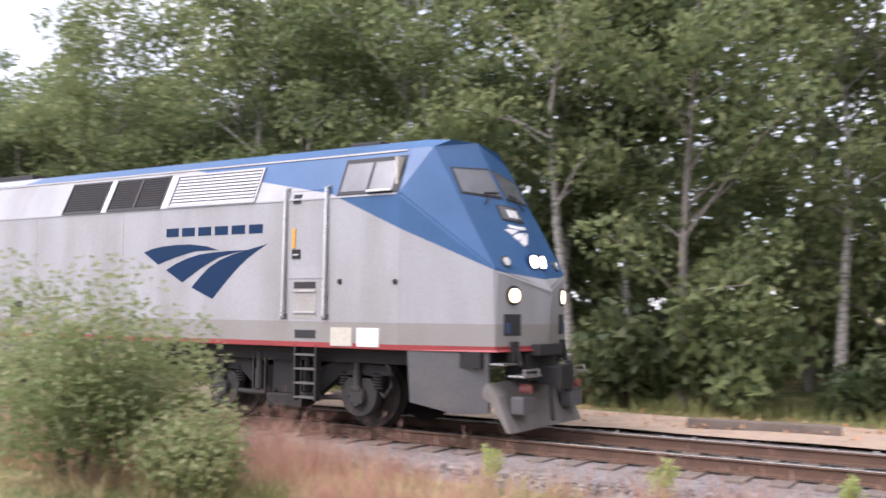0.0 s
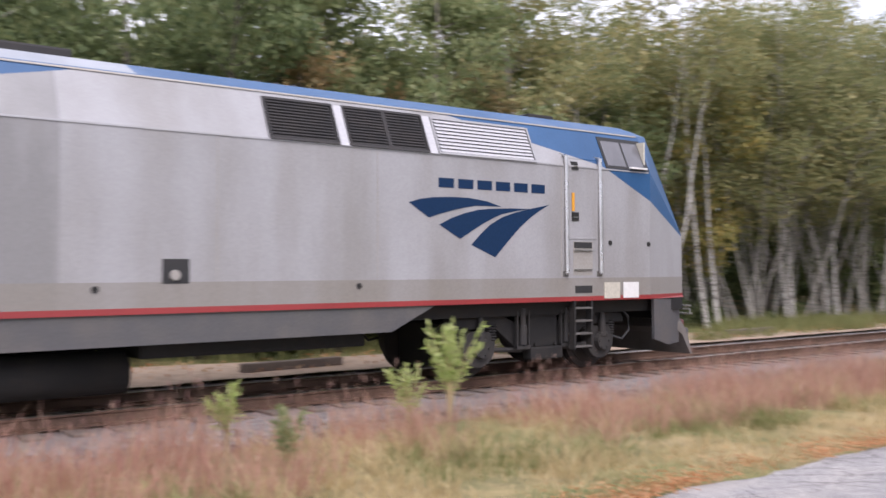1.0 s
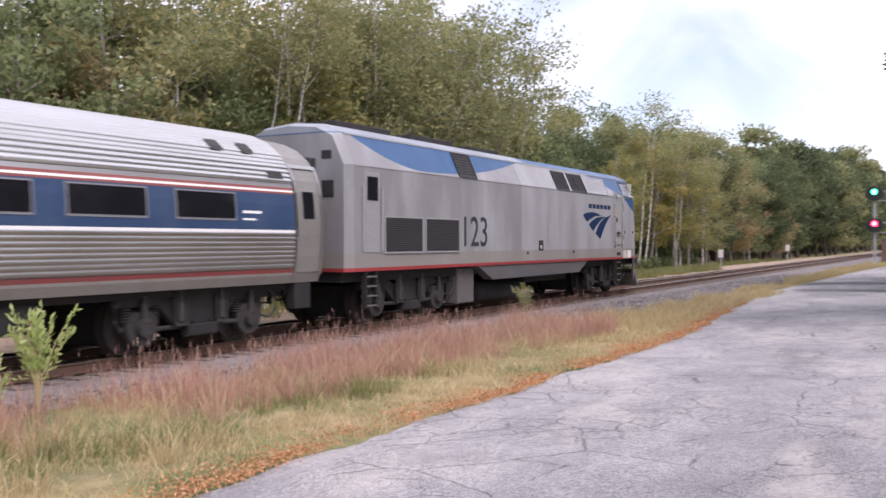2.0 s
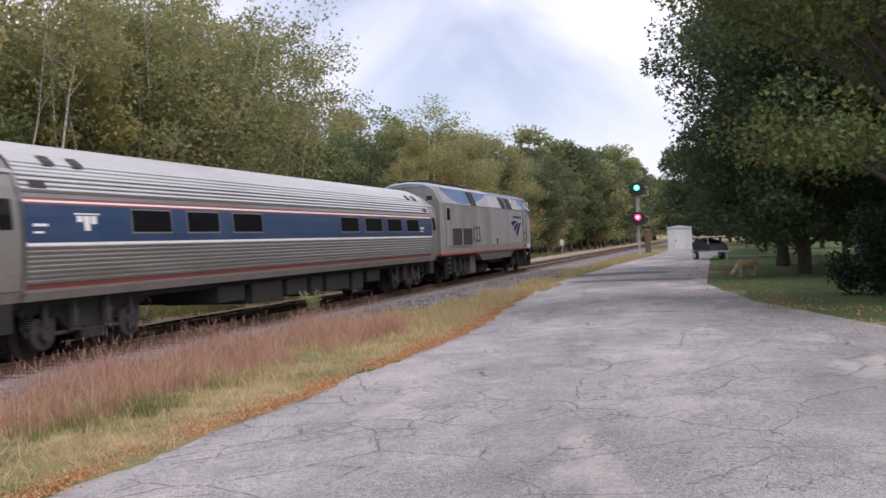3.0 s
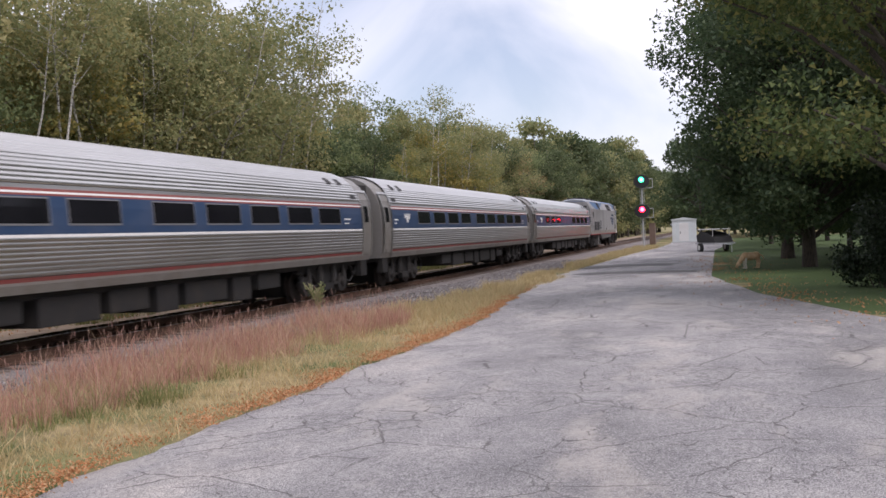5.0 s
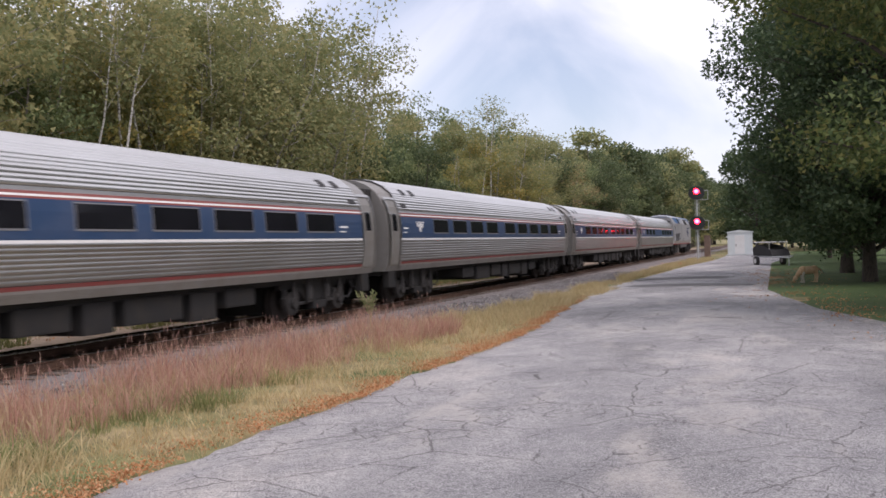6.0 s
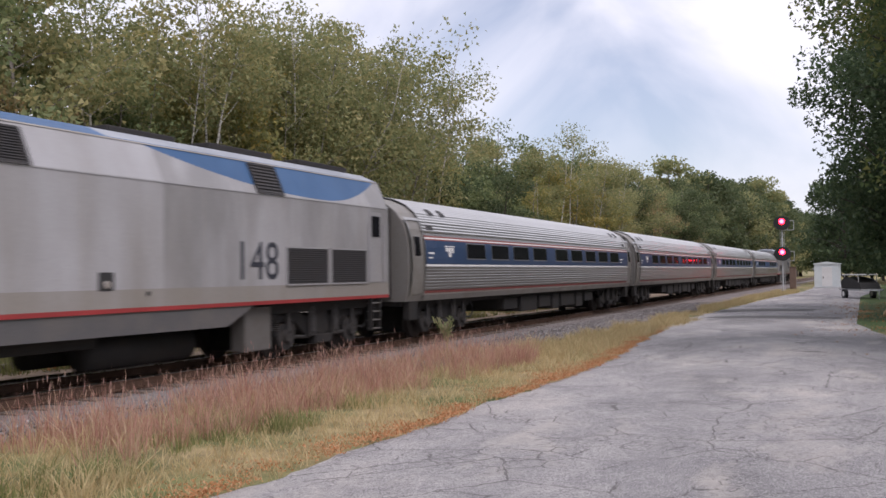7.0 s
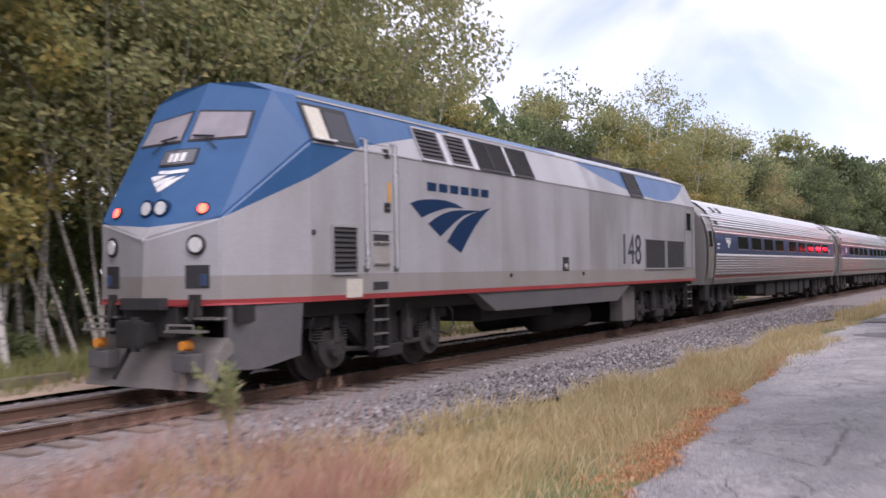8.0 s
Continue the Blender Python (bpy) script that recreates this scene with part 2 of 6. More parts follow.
MAT = {
    "repair": worn("asphalt_dark_repair", (0.10, 0.097, 0.095), 0.9, 0, (0.22, 0.21, 0.2), 0.7, 2.2, 40, 0.5),
    # Dark asphalt, its colour taken further down for the trees' shade.
    "driveway": worn("driveway_shaded_asphalt", (0.085, 0.082, 0.081), 0.9, 0, (0.15, 0.125, 0.10), 0.6, 1.4, 45, 0.5),
    "ground": ground_material(), "lawn": lawn_material(), "asphalt": asphalt_material(), "ballast": ballast_material(),
    "rail": worn("rail_rusty_steel", (0.13, 0.075, 0.05), 0.7, 0.3, (0.05, 0.035, 0.03), 0.6, 3, 60),
    "rail_top": worn("rail_polished_head", (0.42, 0.40, 0.38), 0.28, 0.9, (0.2, 0.15, 0.12), 0.3, 2, 50, 0.05),
    "tie": worn("tie_weathered_timber", (0.15, 0.12, 0.10), 0.9, 0, (0.06, 0.05, 0.045), 0.6, 5, 30, 0.6),
    "dirt": worn("dirt_strip", (0.33, 0.24, 0.17), 0.95, 0, (0.16, 0.12, 0.08), 0.7, 0.9, 22, 0.7),
    "leaf_path": worn("gravel_strip_with_leaves", (0.36, 0.27, 0.20), 0.95, 0, (0.17, 0.13, 0.10), 0.7, 2.5, 26, 0.8),
    "under": worn("underframe_black_grime", (0.014, 0.0135, 0.013), 0.8, 0.1, (0.045, 0.036, 0.028), 0.5, 2.5, 30),
    "truck": worn("truck_grey_grime", (0.015, 0.0142, 0.014), 0.75, 0.1, (0.05, 0.041, 0.033), 0.5, 3, 30),
    "skirt": worn("skirt_dark_grey_paint", (0.085, 0.083, 0.085), 0.55, 0.0, (0.17, 0.145, 0.12), 0.4, 1.6, 30, 0.05),
    "silver": worn("silver_paint", (0.32, 0.315, 0.32), 0.42, 0.25, (0.34, 0.31, 0.27), 0.4, 0.9, 30, 0.04),
    "pale_silver": worn("pale_silver_paint", (0.46, 0.455, 0.47), 0.45, 0.1, (0.36, 0.34, 0.32), 0.3, 1.5, 30, 0.04),
    "sill": worn("sill_dirty_silver", (0.33, 0.31, 0.285), 0.55, 0.15, (0.22, 0.18, 0.14), 0.5, 1.2, 30, 0.05),
    "red": worn("stripe_red_paint", (0.42, 0.035, 0.035), 0.5, 0, (0.2, 0.06, 0.05), 0.4, 2, 30, 0.03),
    "number_grey": worn("marking_dark_grey", (0.035, 0.038, 0.048), 0.6, 0, (0.06, 0.06, 0.065), 0.3, 2, 30, 0.02),
    "blue_mark": worn("marking_dark_blue", (0.007, 0.026, 0.07), 0.6, 0, (0.012, 0.031, 0.066), 0.3, 2, 30, 0.02),
    "black": worn("black_rubber", (0.02, 0.02, 0.021), 0.7, 0, (0.05, 0.045, 0.04), 0.4, 4, 40),
    "louver": worn("louver_dark_metal", (0.026, 0.024, 0.024), 0.6, 0.2, (0.055, 0.044, 0.038), 0.5, 4, 40),
    "steel": worn("bare_steel", (0.55, 0.54, 0.53), 0.3, 0.9, (0.3, 0.27, 0.24), 0.4, 3, 50, 0.05),
    "white": worn("white_paint", (0.72, 0.71, 0.69), 0.5, 0, (0.45, 0.41, 0.36), 0.3, 2, 30, 0.05),
    "dust": worn("dusty_grey_metal", (0.11, 0.103, 0.096), 0.7, 0.1, (0.08, 0.065, 0.05), 0.5, 3, 30),
    "pilot": worn("pilot_dusty_paint", (0.17, 0.155, 0.142), 0.7, 0.1, (0.11, 0.09, 0.07), 0.5, 3, 30),
    "grey_box": worn("galvanised_grey", (0.5, 0.51, 0.52), 0.5, 0.4, (0.35, 0.33, 0.3), 0.3, 2, 30, 0.05),
    "shed": worn("hut_pale_paint", (0.62, 0.66, 0.66), 0.55, 0, (0.42, 0.42, 0.4), 0.35, 1.2, 20, 0.08),
    "brown_box": worn("brown_painted_metal", (0.17, 0.11, 0.085), 0.7, 0, (0.09, 0.07, 0.05), 0.4, 2, 20),
    "yellow_tag": worn("yellow_placard", (0.65, 0.30, 0.03), 0.5, 0, (0.4, 0.25, 0.1), 0.2, 4, 30),
    "cream": worn("cream_panel", (0.50, 0.47, 0.39), 0.6, 0, (0.38, 0.34, 0.28), 0.4, 3, 30),
    "orange_lamp": worn("amber_plastic", (0.6, 0.22, 0.03), 0.3, 0, (0.4, 0.2, 0.05), 0.2, 4, 30),
    "fur": worn("dog_fur_tan", (0.50, 0.33, 0.18), 0.9, 0, (0.62, 0.5, 0.36), 0.6, 6, 60, 0.5),
}


for k in ("blue_mark", "number_grey"):
    MAT[k].node_tree.nodes["Principled BSDF"].inputs["Specular IOR Level"].default_value = 0.15


def glass_material(name, tint, rough=0.06, spec=0.9):
    m, n, l, b = nodes_of(name, rough, 0, spec)
    v = coords(n, l)
    l.new(ramp_of(n, l, noise_of(n, l, v, 1.5, 3), [(0.3, tint), (0.7, tuple(k * 1.5 for k in tint))]), b.inputs["Base Color"])
    return m


MAT["glass"] = glass_material("window_dark_glass", (0.008, 0.008, 0.010), 0.10, 0.35)
MAT["cab_glass"] = glass_material("cab_window_glass", (0.10, 0.10, 0.11), 0.12)
# Panes with a grey base colour, paler on the trailing windscreen.
MAT["pale_pane"] = glass_material("windscreen_pale_grey", (0.20, 0.185, 0.195), 0.25, 0.4)
MAT["grey_pane"] = glass_material("cab_window_grey", (0.09, 0.088, 0.095), 0.2)


def lamp_material(name, colour, power):
    m, n, l, b = nodes_of(name, 0.3)
    b.inputs["Base Color"].default_value = rgb(tuple(min(1, k) for k in colour))
    b.inputs["Emission Color"].default_value = rgb(colour)
    b.inputs["Emission Strength"].default_value = power
    return m


MAT["headlight"] = lamp_material("headlight_lit", (1.0, 0.85, 0.62), 6)
MAT["ditch"] = lamp_material("ditch_light_lit", (1.0, 0.72, 0.40), 3)
MAT["marker"] = lamp_material("marker_red_lit", (1.0, 0.06, 0.03), 5)
MAT["sig_red"] = lamp_material("signal_red_lit", (1.0, 0.012, 0.03), 16)
MAT["hot_red"] = lamp_material("signal_red_core", (1.0, 0.04, 0.06), 18)
MAT["hot_green"] = lamp_material("signal_green_core", (0.13, 1.0, 0.66), 5)
MAT["sig_green"] = lamp_material("signal_green_lit", (0.02, 1.0, 0.50), 2.5)
# Pale base colour stands for light mirrored in the chrome reflectors.
MAT["lamp_off"] = worn("lamp_glass_unlit", (0.72, 0.72, 0.70), 0.15, 0.2, (0.3, 0.3, 0.28), 0.3, 8, 30, 0.02)


# ---- building helpers ----
def finish(name, bm, mat, smooth=False):
    me = bpy.data.meshes.new(name)
    bmesh.ops.recalc_face_normals(bm, faces=bm.faces)
    if smooth:
        for f in bm.faces:
            f.smooth = True
    bm.to_mesh(me)
    bm.free()
    for m in (mat if isinstance(mat, (list, tuple)) else [mat]):
        me.materials.append(m)
    return me


def part(name, bm, mat, parent, label="", smooth=False):
    """Links a bmesh as one mesh object under a thing or a part."""
    ob = new(name, finish(name, bm, mat, smooth))
    ob.parent = parent
    if label:
        tagged(ob, label)
    return ob


def thing(name, label, category, group="", m=None, kind=""):
    ob = new(name)
    ob.empty_display_size = 0.2
    if m is not None:
        ob.matrix_world = m
    return tagged(ob, label, category, group, kind)


def box(bm, x0, x1, y0, y1, z0, z1, bevel=0.0):
    g = bmesh.ops.create_cube(bm, size=1, matrix=Matrix.LocRotScale(((x0 + x1) / 2, (y0 + y1) / 2, (z0 + z1) / 2), None, (abs(x1 - x0), abs(y1 - y0), abs(z1 - z0))))
    if bevel:
        es = {e for v in g["verts"] for e in v.link_edges}
        bmesh.ops.bevel(bm, geom=list(es), offset=bevel, segments=2, affect="EDGES", profile=0.7)
    return bm


def rod(bm, a, b, r0, r1=None, seg=8):
    a, b = Vector(a), Vector(b)
    d = b - a
    m = Matrix.Translation((a + b) / 2) @ d.to_track_quat("Z", "Y").to_matrix().to_4x4()
    bmesh.ops.create_cone(bm, cap_ends=True, segments=seg, radius1=r0, radius2=r0 if r1 is None else r1, depth=d.length, matrix=m)
    return bm


def prism_x(bm, profile, x0, x1):
    """A (y, z) outline pushed along x."""
    a = [bm.verts.new((x0, y, z)) for y, z in profile]
    b = [bm.verts.new((x1, y, z)) for y, z in profile]
    n = len(profile)
    for i in range(n):
        bm.faces.new((a[i], a[(i + 1) % n], b[(i + 1) % n], b[i]))
    bm.faces.new(a), bm.faces.new(b)
    return bm


def prism_y(bm, profile, y0, y1):
    """An (x, z) outline pushed along y."""
    a = [bm.verts.new((x, y0, z)) for x, z in profile]
    b = [bm.verts.new((x, y1, z)) for x, z in profile]
    n = len(profile)
    for i in range(n):
        bm.faces.new((a[i], a[(i + 1) % n], b[(i + 1) % n], b[i]))
    bm.faces.new(a), bm.faces.new(b)
    return bm


def from_arrays(name, verts, faces, mat):
    me = bpy.data.meshes.new(name)
    me.from_pydata(verts.tolist(), [], faces.tolist())
    me.materials.append(mat)
    return me


def leaf_mesh(name, centres, sizes, mat, rng, flat=0.0):
    """Many small pointed leaves, turned at random."""
    n = len(centres)
    a = rng.normal(size=(n, 3))
    a[:, 2] *= 1 - flat
    a /= np.linalg.norm(a, axis=1)[:, None]
    b = rng.normal(size=(n, 3))
    b -= (b * a).sum(1)[:, None] * a
    b /= np.linalg.norm(b, axis=1)[:, None]
    s = np.asarray(sizes).reshape(-1, 1)
    v = np.stack([centres - a * s - b * s * 0.5, centres + b * s * 0.95 - a * s * 0.2, centres + a * s * 1.15], 1).reshape(-1, 3)
    return from_arrays(name, v, np.arange(3 * n).reshape(-1, 3), mat)


def blade_mesh(name, base, height, width, lean, mat, rng, away=None):
    """Upright grass blades: a tapered strip of two pieces each."""
    n = len(base)
    t = rng.uniform(0, 2 * np.pi, n)
    side = np.stack([np.cos(t), np.sin(t), 0 * t], 1) * width[:, None]
    t2 = rng.uniform(0, 2 * np.pi, n)
    over = np.stack([np.cos(t2), np.sin(t2), 0 * t2], 1) * (lean * height)[:, None]
    if away is not None:
        over = over * 0.5 + away * (lean * height)[:, None]
    up = np.array([0, 0, 1.0]) * height[:, None]
    mid = base + up * 0.55 + over * 0.3
    v = np.stack([base - side, base + side, mid + side * 0.8, mid - side * 0.8, base + up + over], 1).reshape(-1, 3)
    k = np.arange(n)[:, None] * 5
    faces = np.concatenate([k + np.array([[0, 1, 2, 3]])]).tolist() + np.concatenate([k + np.array([[3, 2, 4]])]).tolist()
    me = bpy.data.meshes.new(name)
    me.from_pydata(v.tolist(), [], faces)
    me.materials.append(mat)
    return me


# ---- ground, road, track ----
def smooth_rand(x, y, s):
    return noise.noise((x * s, y * s, 3.7))


def left_edge(x):
    """The edge of the road on the side of the track."""
    pts = [(-60, -8.2), (0, -7.3), (20, -7.35), (38, -5.5), (70, -5.8), (88, -6.6), (130, -6.6)]
    return float(np.interp(x, *zip(*pts)))


def right_edge(x):
    pts = [(-60, -24), (0, -21), (18, -16.2), (28, -13.4), (37.5, -12.0), (74, -11.6), (100, -13), (130, -13)]
    return float(np.interp(x, *zip(*pts)))


GROUND = -0.22


def land(x, y):
    """Height of the ground."""
    z = GROUND + 0.03 * smooth_rand(x, y, 0.5)
    if -6.5 < y < -2.4 and x < 45:
        z += 0.03 * smooth_rand(x, y, 1.3)
    if abs(y) < 2.6:
        z -= 0.25
    if y > 7:
        z += min((y - 7) * 0.05, 1.2)
    return z


def sheet(name, xs, ys, mat, label, height, kind="structure", cat="ground"):
    bm = bmesh.new()
    grid = [[bm.verts.new((x, y, height(x, y))) for y in ys] for x in xs]
    for i in range(len(xs) - 1):
        for j in range(len(ys) - 1):
            bm.faces.new((grid[i][j], grid[i + 1][j], grid[i + 1][j + 1], grid[i][j + 1]))
    ob = new(name, finish(name, bm, mat, True))
    return tagged(ob, label, cat, kind=kind)


def steps(a, b, s):
    return list(np.arange(a, b + s / 2, s))


sheet("ground", [-2000, -600, -200, -90] + steps(-60, 130, 1.5) + [160, 200, 300, 600, 2000], [-2000, -500, -120, -60, -40] + steps(-30, 20, 1.0) + [30, 60, 120, 500, 2000],
      MAT["ground"], "dry grass and bare soil beside the railway", land)
XS = steps(-60, -10, 1.0) + steps(-9.75, 45, 0.25) + steps(46, 128, 1.0)


def strip(name, lo, hi, mat, label, lift, n=12, cat="road", xs=XS):
    bm = bmesh.new()
    rows = []
    for x in xs:
        a, b = lo(x), hi(x)
        rows.append([bm.verts.new((x, a + (b - a) * k / n, lift(x, k / n))) for k in range(n + 1)])
    for i in range(len(xs) - 1):
        for j in range(n):
            bm.faces.new((rows[i][j], rows[i + 1][j], rows[i + 1][j + 1], rows[i][j + 1]))
    ob = new(name, finish(name, bm, mat, True))
    return tagged(ob, label, cat, kind="structure")


strip("road", right_edge, lambda x: left_edge(x) + 0.12 * smooth_rand(x, 0, 0.9) + 0.13 * smooth_rand(x, 9, 2.7), MAT["asphalt"], "old grey cracked asphalt road beside the railway", lambda x, k: -0.145 - 0.06 * abs(k - 0.5) ** 2 * 4 + 0.01 * smooth_rand(x, k * 8, 0.4))
for x0, x1, k0, k1 in ((40, 42, 0.1, 0.86), (47, 50, 0.2, 0.95)):
    span = lambda x, k: right_edge(x) + (left_edge(x) - right_edge(x)) * k
    strip("road_patch", lambda x: span(x, k0 + 0.08 * smooth_rand(x, 1, 1.9)), lambda x: span(x, k1 + 0.1 * smooth_rand(x, 6, 1.7)), MAT["repair"], "dark asphalt repair across the road", lambda x, k: -0.128 - 0.05 * abs(k - 0.5) ** 2 * 4, 8, "road repair", steps(x0, x1, 0.25))
strip("lawn", lambda x: -70, lambda x: right_edge(x) + 0.15 * smooth_rand(x, 4, 1.1) + 0.25, MAT["lawn"], "mown green lawn beside the road", lambda x, k: -0.17 + 0.015 * smooth_rand(x, k * 30, 0.6) - 0.05 * max(0.0, (k - 0.96) / 0.04), 60, "lawn")
strip("driveway", lambda x: -60, lambda x: right_edge(x) + 0.25 * smooth_rand(x, 3, 1.3), MAT["driveway"], "dark asphalt driveway across the lawn, coloured darker for tree shade", lambda x, k: -0.150 - 0.06 * max(0.0, (k - 0.93) / 0.07), 60, "driveway", steps(17.3, 20.6, 0.3))
strip("gravel_strip", lambda x: 2.5, lambda x: 5.2 + 0.5 * smooth_rand(x, 2, 0.3), MAT["leaf_path"], "tan gravel strip with fallen leaves behind the track", lambda x, k: -0.15 + 0.03 * smooth_rand(x, k * 4, 0.9), 6, "gravel", steps(-60, 200, 1.0))

bed = bmesh.new()
prism_x(bed, [(-3.1, -0.6), (-2.7, -0.28), (-1.7, -0.205), (1.7, -0.205), (2.7, -0.22), (3.1, -0.6)], -200, 284)
tagged(new("ballast_bed", finish("ballast_bed", bed, MAT["ballast"])), "grey crushed stone ballast under the track", "ballast", kind="structure")

RAIL = [(-0.07, -0.172), (0.07, -0.172), (0.07, -0.155), (0.012, -0.14), (0.012, -0.045), (0.035, -0.03), (0.035, -0.006), (0.028, 0.0), (-0.028, 0.0), (-0.035, -0.006), (-0.035, -0.03), (-0.012, -0.045), (-0.012, -0.14), (-0.07, -0.155)]
for side in (-0.75, 0.75):
    rb = bmesh.new()
    prism_x(rb, [(side + y, z) for y, z in RAIL], -200, 284)
    rb.faces.ensure_lookup_table()
    for f in rb.faces:
        if f.calc_center_median().z > -0.004:
            f.material_index = 1
    tagged(new("rail", finish("rail", rb, [MAT["rail"], MAT["rail_top"]])), "rusty steel rail with a polished head", "rail", "rails", "structure")


# ---- trees ----
def limb(bm, pts, radii, seg=6):
    """A bent tapered tube through pts."""
    rings = []
    for i, p in enumerate(pts):
        d = (Vector(pts[min(i + 1, len(pts) - 1)]) - Vector(pts[max(i - 1, 0)])).normalized()
        q = d.to_track_quat("Z", "Y")
        rings.append([bm.verts.new(Vector(p) + q @ Vector((math.cos(a) * radii[i], math.sin(a) * radii[i], 0))) for a in [2 * math.pi * k / seg for k in range(seg)]])
    for a, b in zip(rings, rings[1:]):
        for k in range(seg):
            bm.faces.new((a[k], a[(k + 1) % seg], b[(k + 1) % seg], b[k]))
    bm.faces.new(rings[-1])


def tree(name, label, seed, h, radius, base, leaf, bark, n_leaf, size, r_trunk=0.12, stems=1, limbs=9, clump=0.75, group="", top=0.75, spread=1.1):
    """A tapered trunk with limbs, and a crown of small leaves gathered in clumps round the limbs."""
    rng = np.random.default_rng(seed)
    t = thing(name, label, "tree", group)
    bm = bmesh.new()
    tips = []
    for s in range(stems):
        lean = rng.normal(size=2) * (0.10 if stems > 1 else 0.04) * h
        off = rng.normal(size=2) * (0.35 if stems > 1 else 0)
        k = 7
        pts, rad = [], []
        for i in range(k):
            f = i / (k - 1)
            pts.append((off[0] + lean[0] * f + rng.normal() * 0.05 * h * 0.12, off[1] + lean[1] * f + rng.normal() * 0.05 * h * 0.12, -0.3 + (h * (0.93 if s == 0 else rng.uniform(0.75, 0.95)) + 0.3) * f))
            rad.append(r_trunk * (1 - 0.85 * f) * (1.35 if i == 0 else 1))
        limb(bm, pts, rad, 8)
        for j in range(limbs):
            f = rng.uniform(base / h, 0.93)
            i = min(int(f * (k - 1)), k - 2)
            g = f * (k - 1) - i
            p = Vector(pts[i]).lerp(Vector(pts[i + 1]), g)
            a = rng.uniform(0, 2 * math.pi)
            u = (f - base / h) / (1 - base / h)
            reach = radius * (math.sin(math.pi * min(0.18 + 0.82 * u, 1)) ** top * 0.9 + 0.12) * rng.uniform(0.6, spread)
            rise = reach * rng.uniform(0.25, 0.9)
            q = p + Vector((math.cos(a) * reach, math.sin(a) * reach, rise))
            m = p.lerp(q, 0.5) + Vector((rng.normal() * 0.1, rng.normal() * 0.1, reach * 0.10))
            r = max(r_trunk * (1 - 0.8 * f) * 0.5, 0.012)
            limb(bm, [p, m, q], [r, r * 0.6, r * 0.2], 5)
            tips += [(q, 1.0), (m, 0.8), (p.lerp(q, 0.75), 0.9)]
        tips.append((Vector(pts[-1]), 0.8))
    part("trunk", bm, bark, t, "", True)
    c = np.array([p for p, _ in tips])
    w = np.array([k for _, k in tips])
    pick = rng.choice(len(c), n_leaf, p=w / w.sum())
    puff = rng.uniform(0.6, 1.25, len(c))
    d = rng.normal(size=(n_leaf, 3))
    d *= (rng.uniform(0.15, 1, n_leaf) ** 0.5 / np.linalg.norm(d, axis=1))[:, None]
    pos = c[pick] + d * (puff[pick] * clump)[:, None] * np.array([1.15, 1.15, 0.8])
    pos = pos[pos[:, 2] > base * 0.55]
    me = leaf_mesh("crown", pos, rng.uniform(0.6, 1.3, len(pos)) * size, leaf, rng)
    ob = new("crown", me)
    ob.parent = t
    return t


def shrub(name, label, seed, h, radius, leaf, n_leaf, size, cat="shrub", group=""):
    rng = np.random.default_rng(seed)
    t = thing(name, label, cat, group)
    bm = bmesh.new()
    tips = []
    for s in range(9):
        a, r = rng.uniform(0, 2 * math.pi), radius * rng.uniform(0.2, 0.85)
        q = Vector((math.cos(a) * r, math.sin(a) * r, h * rng.uniform(0.3, 0.95)))
        p = Vector((math.cos(a) * 0.12, math.sin(a) * 0.12, -0.1))
        m = p.lerp(q, 0.5) + Vector((0, 0, 0.12 * h))
        limb(bm, [p, m, q], [0.02, 0.014, 0.005], 5)
        tips += [q, m, p.lerp(q, 0.75), m.lerp(q, 0.6)]
    part("stem", bm, BARK["brown"], t)
    c = np.array(tips)
    d = rng.normal(size=(n_leaf, 3))
    d *= (rng.uniform(0.1, 1, n_leaf) ** 0.5 / np.linalg.norm(d, axis=1))[:, None]
    pos = c[rng.integers(0, len(c), n_leaf)] + d * radius * 0.42
    pos = pos[pos[:, 2] > 0.05]
    ob = new("leaves", leaf_mesh("leaves", pos, rng.uniform(0.6, 1.3, len(pos)) * size, leaf, rng))
    ob.parent = t
    return t


def place(ob, x, y, s=1.0, turn=0.0, z=None):
    ob.matrix_world = pose(x, y, land(x, y) if z is None else z, 0, 0, turn) @ Matrix.Diagonal((s, s, s, 1))
    return ob


def again(ob, x, y, s=1.0, turn=0.0):
    o = copy_thing(ob, pose(x, y, land(x, y), 0, 0, turn))
    o.scale = (s, s, s)
    return o


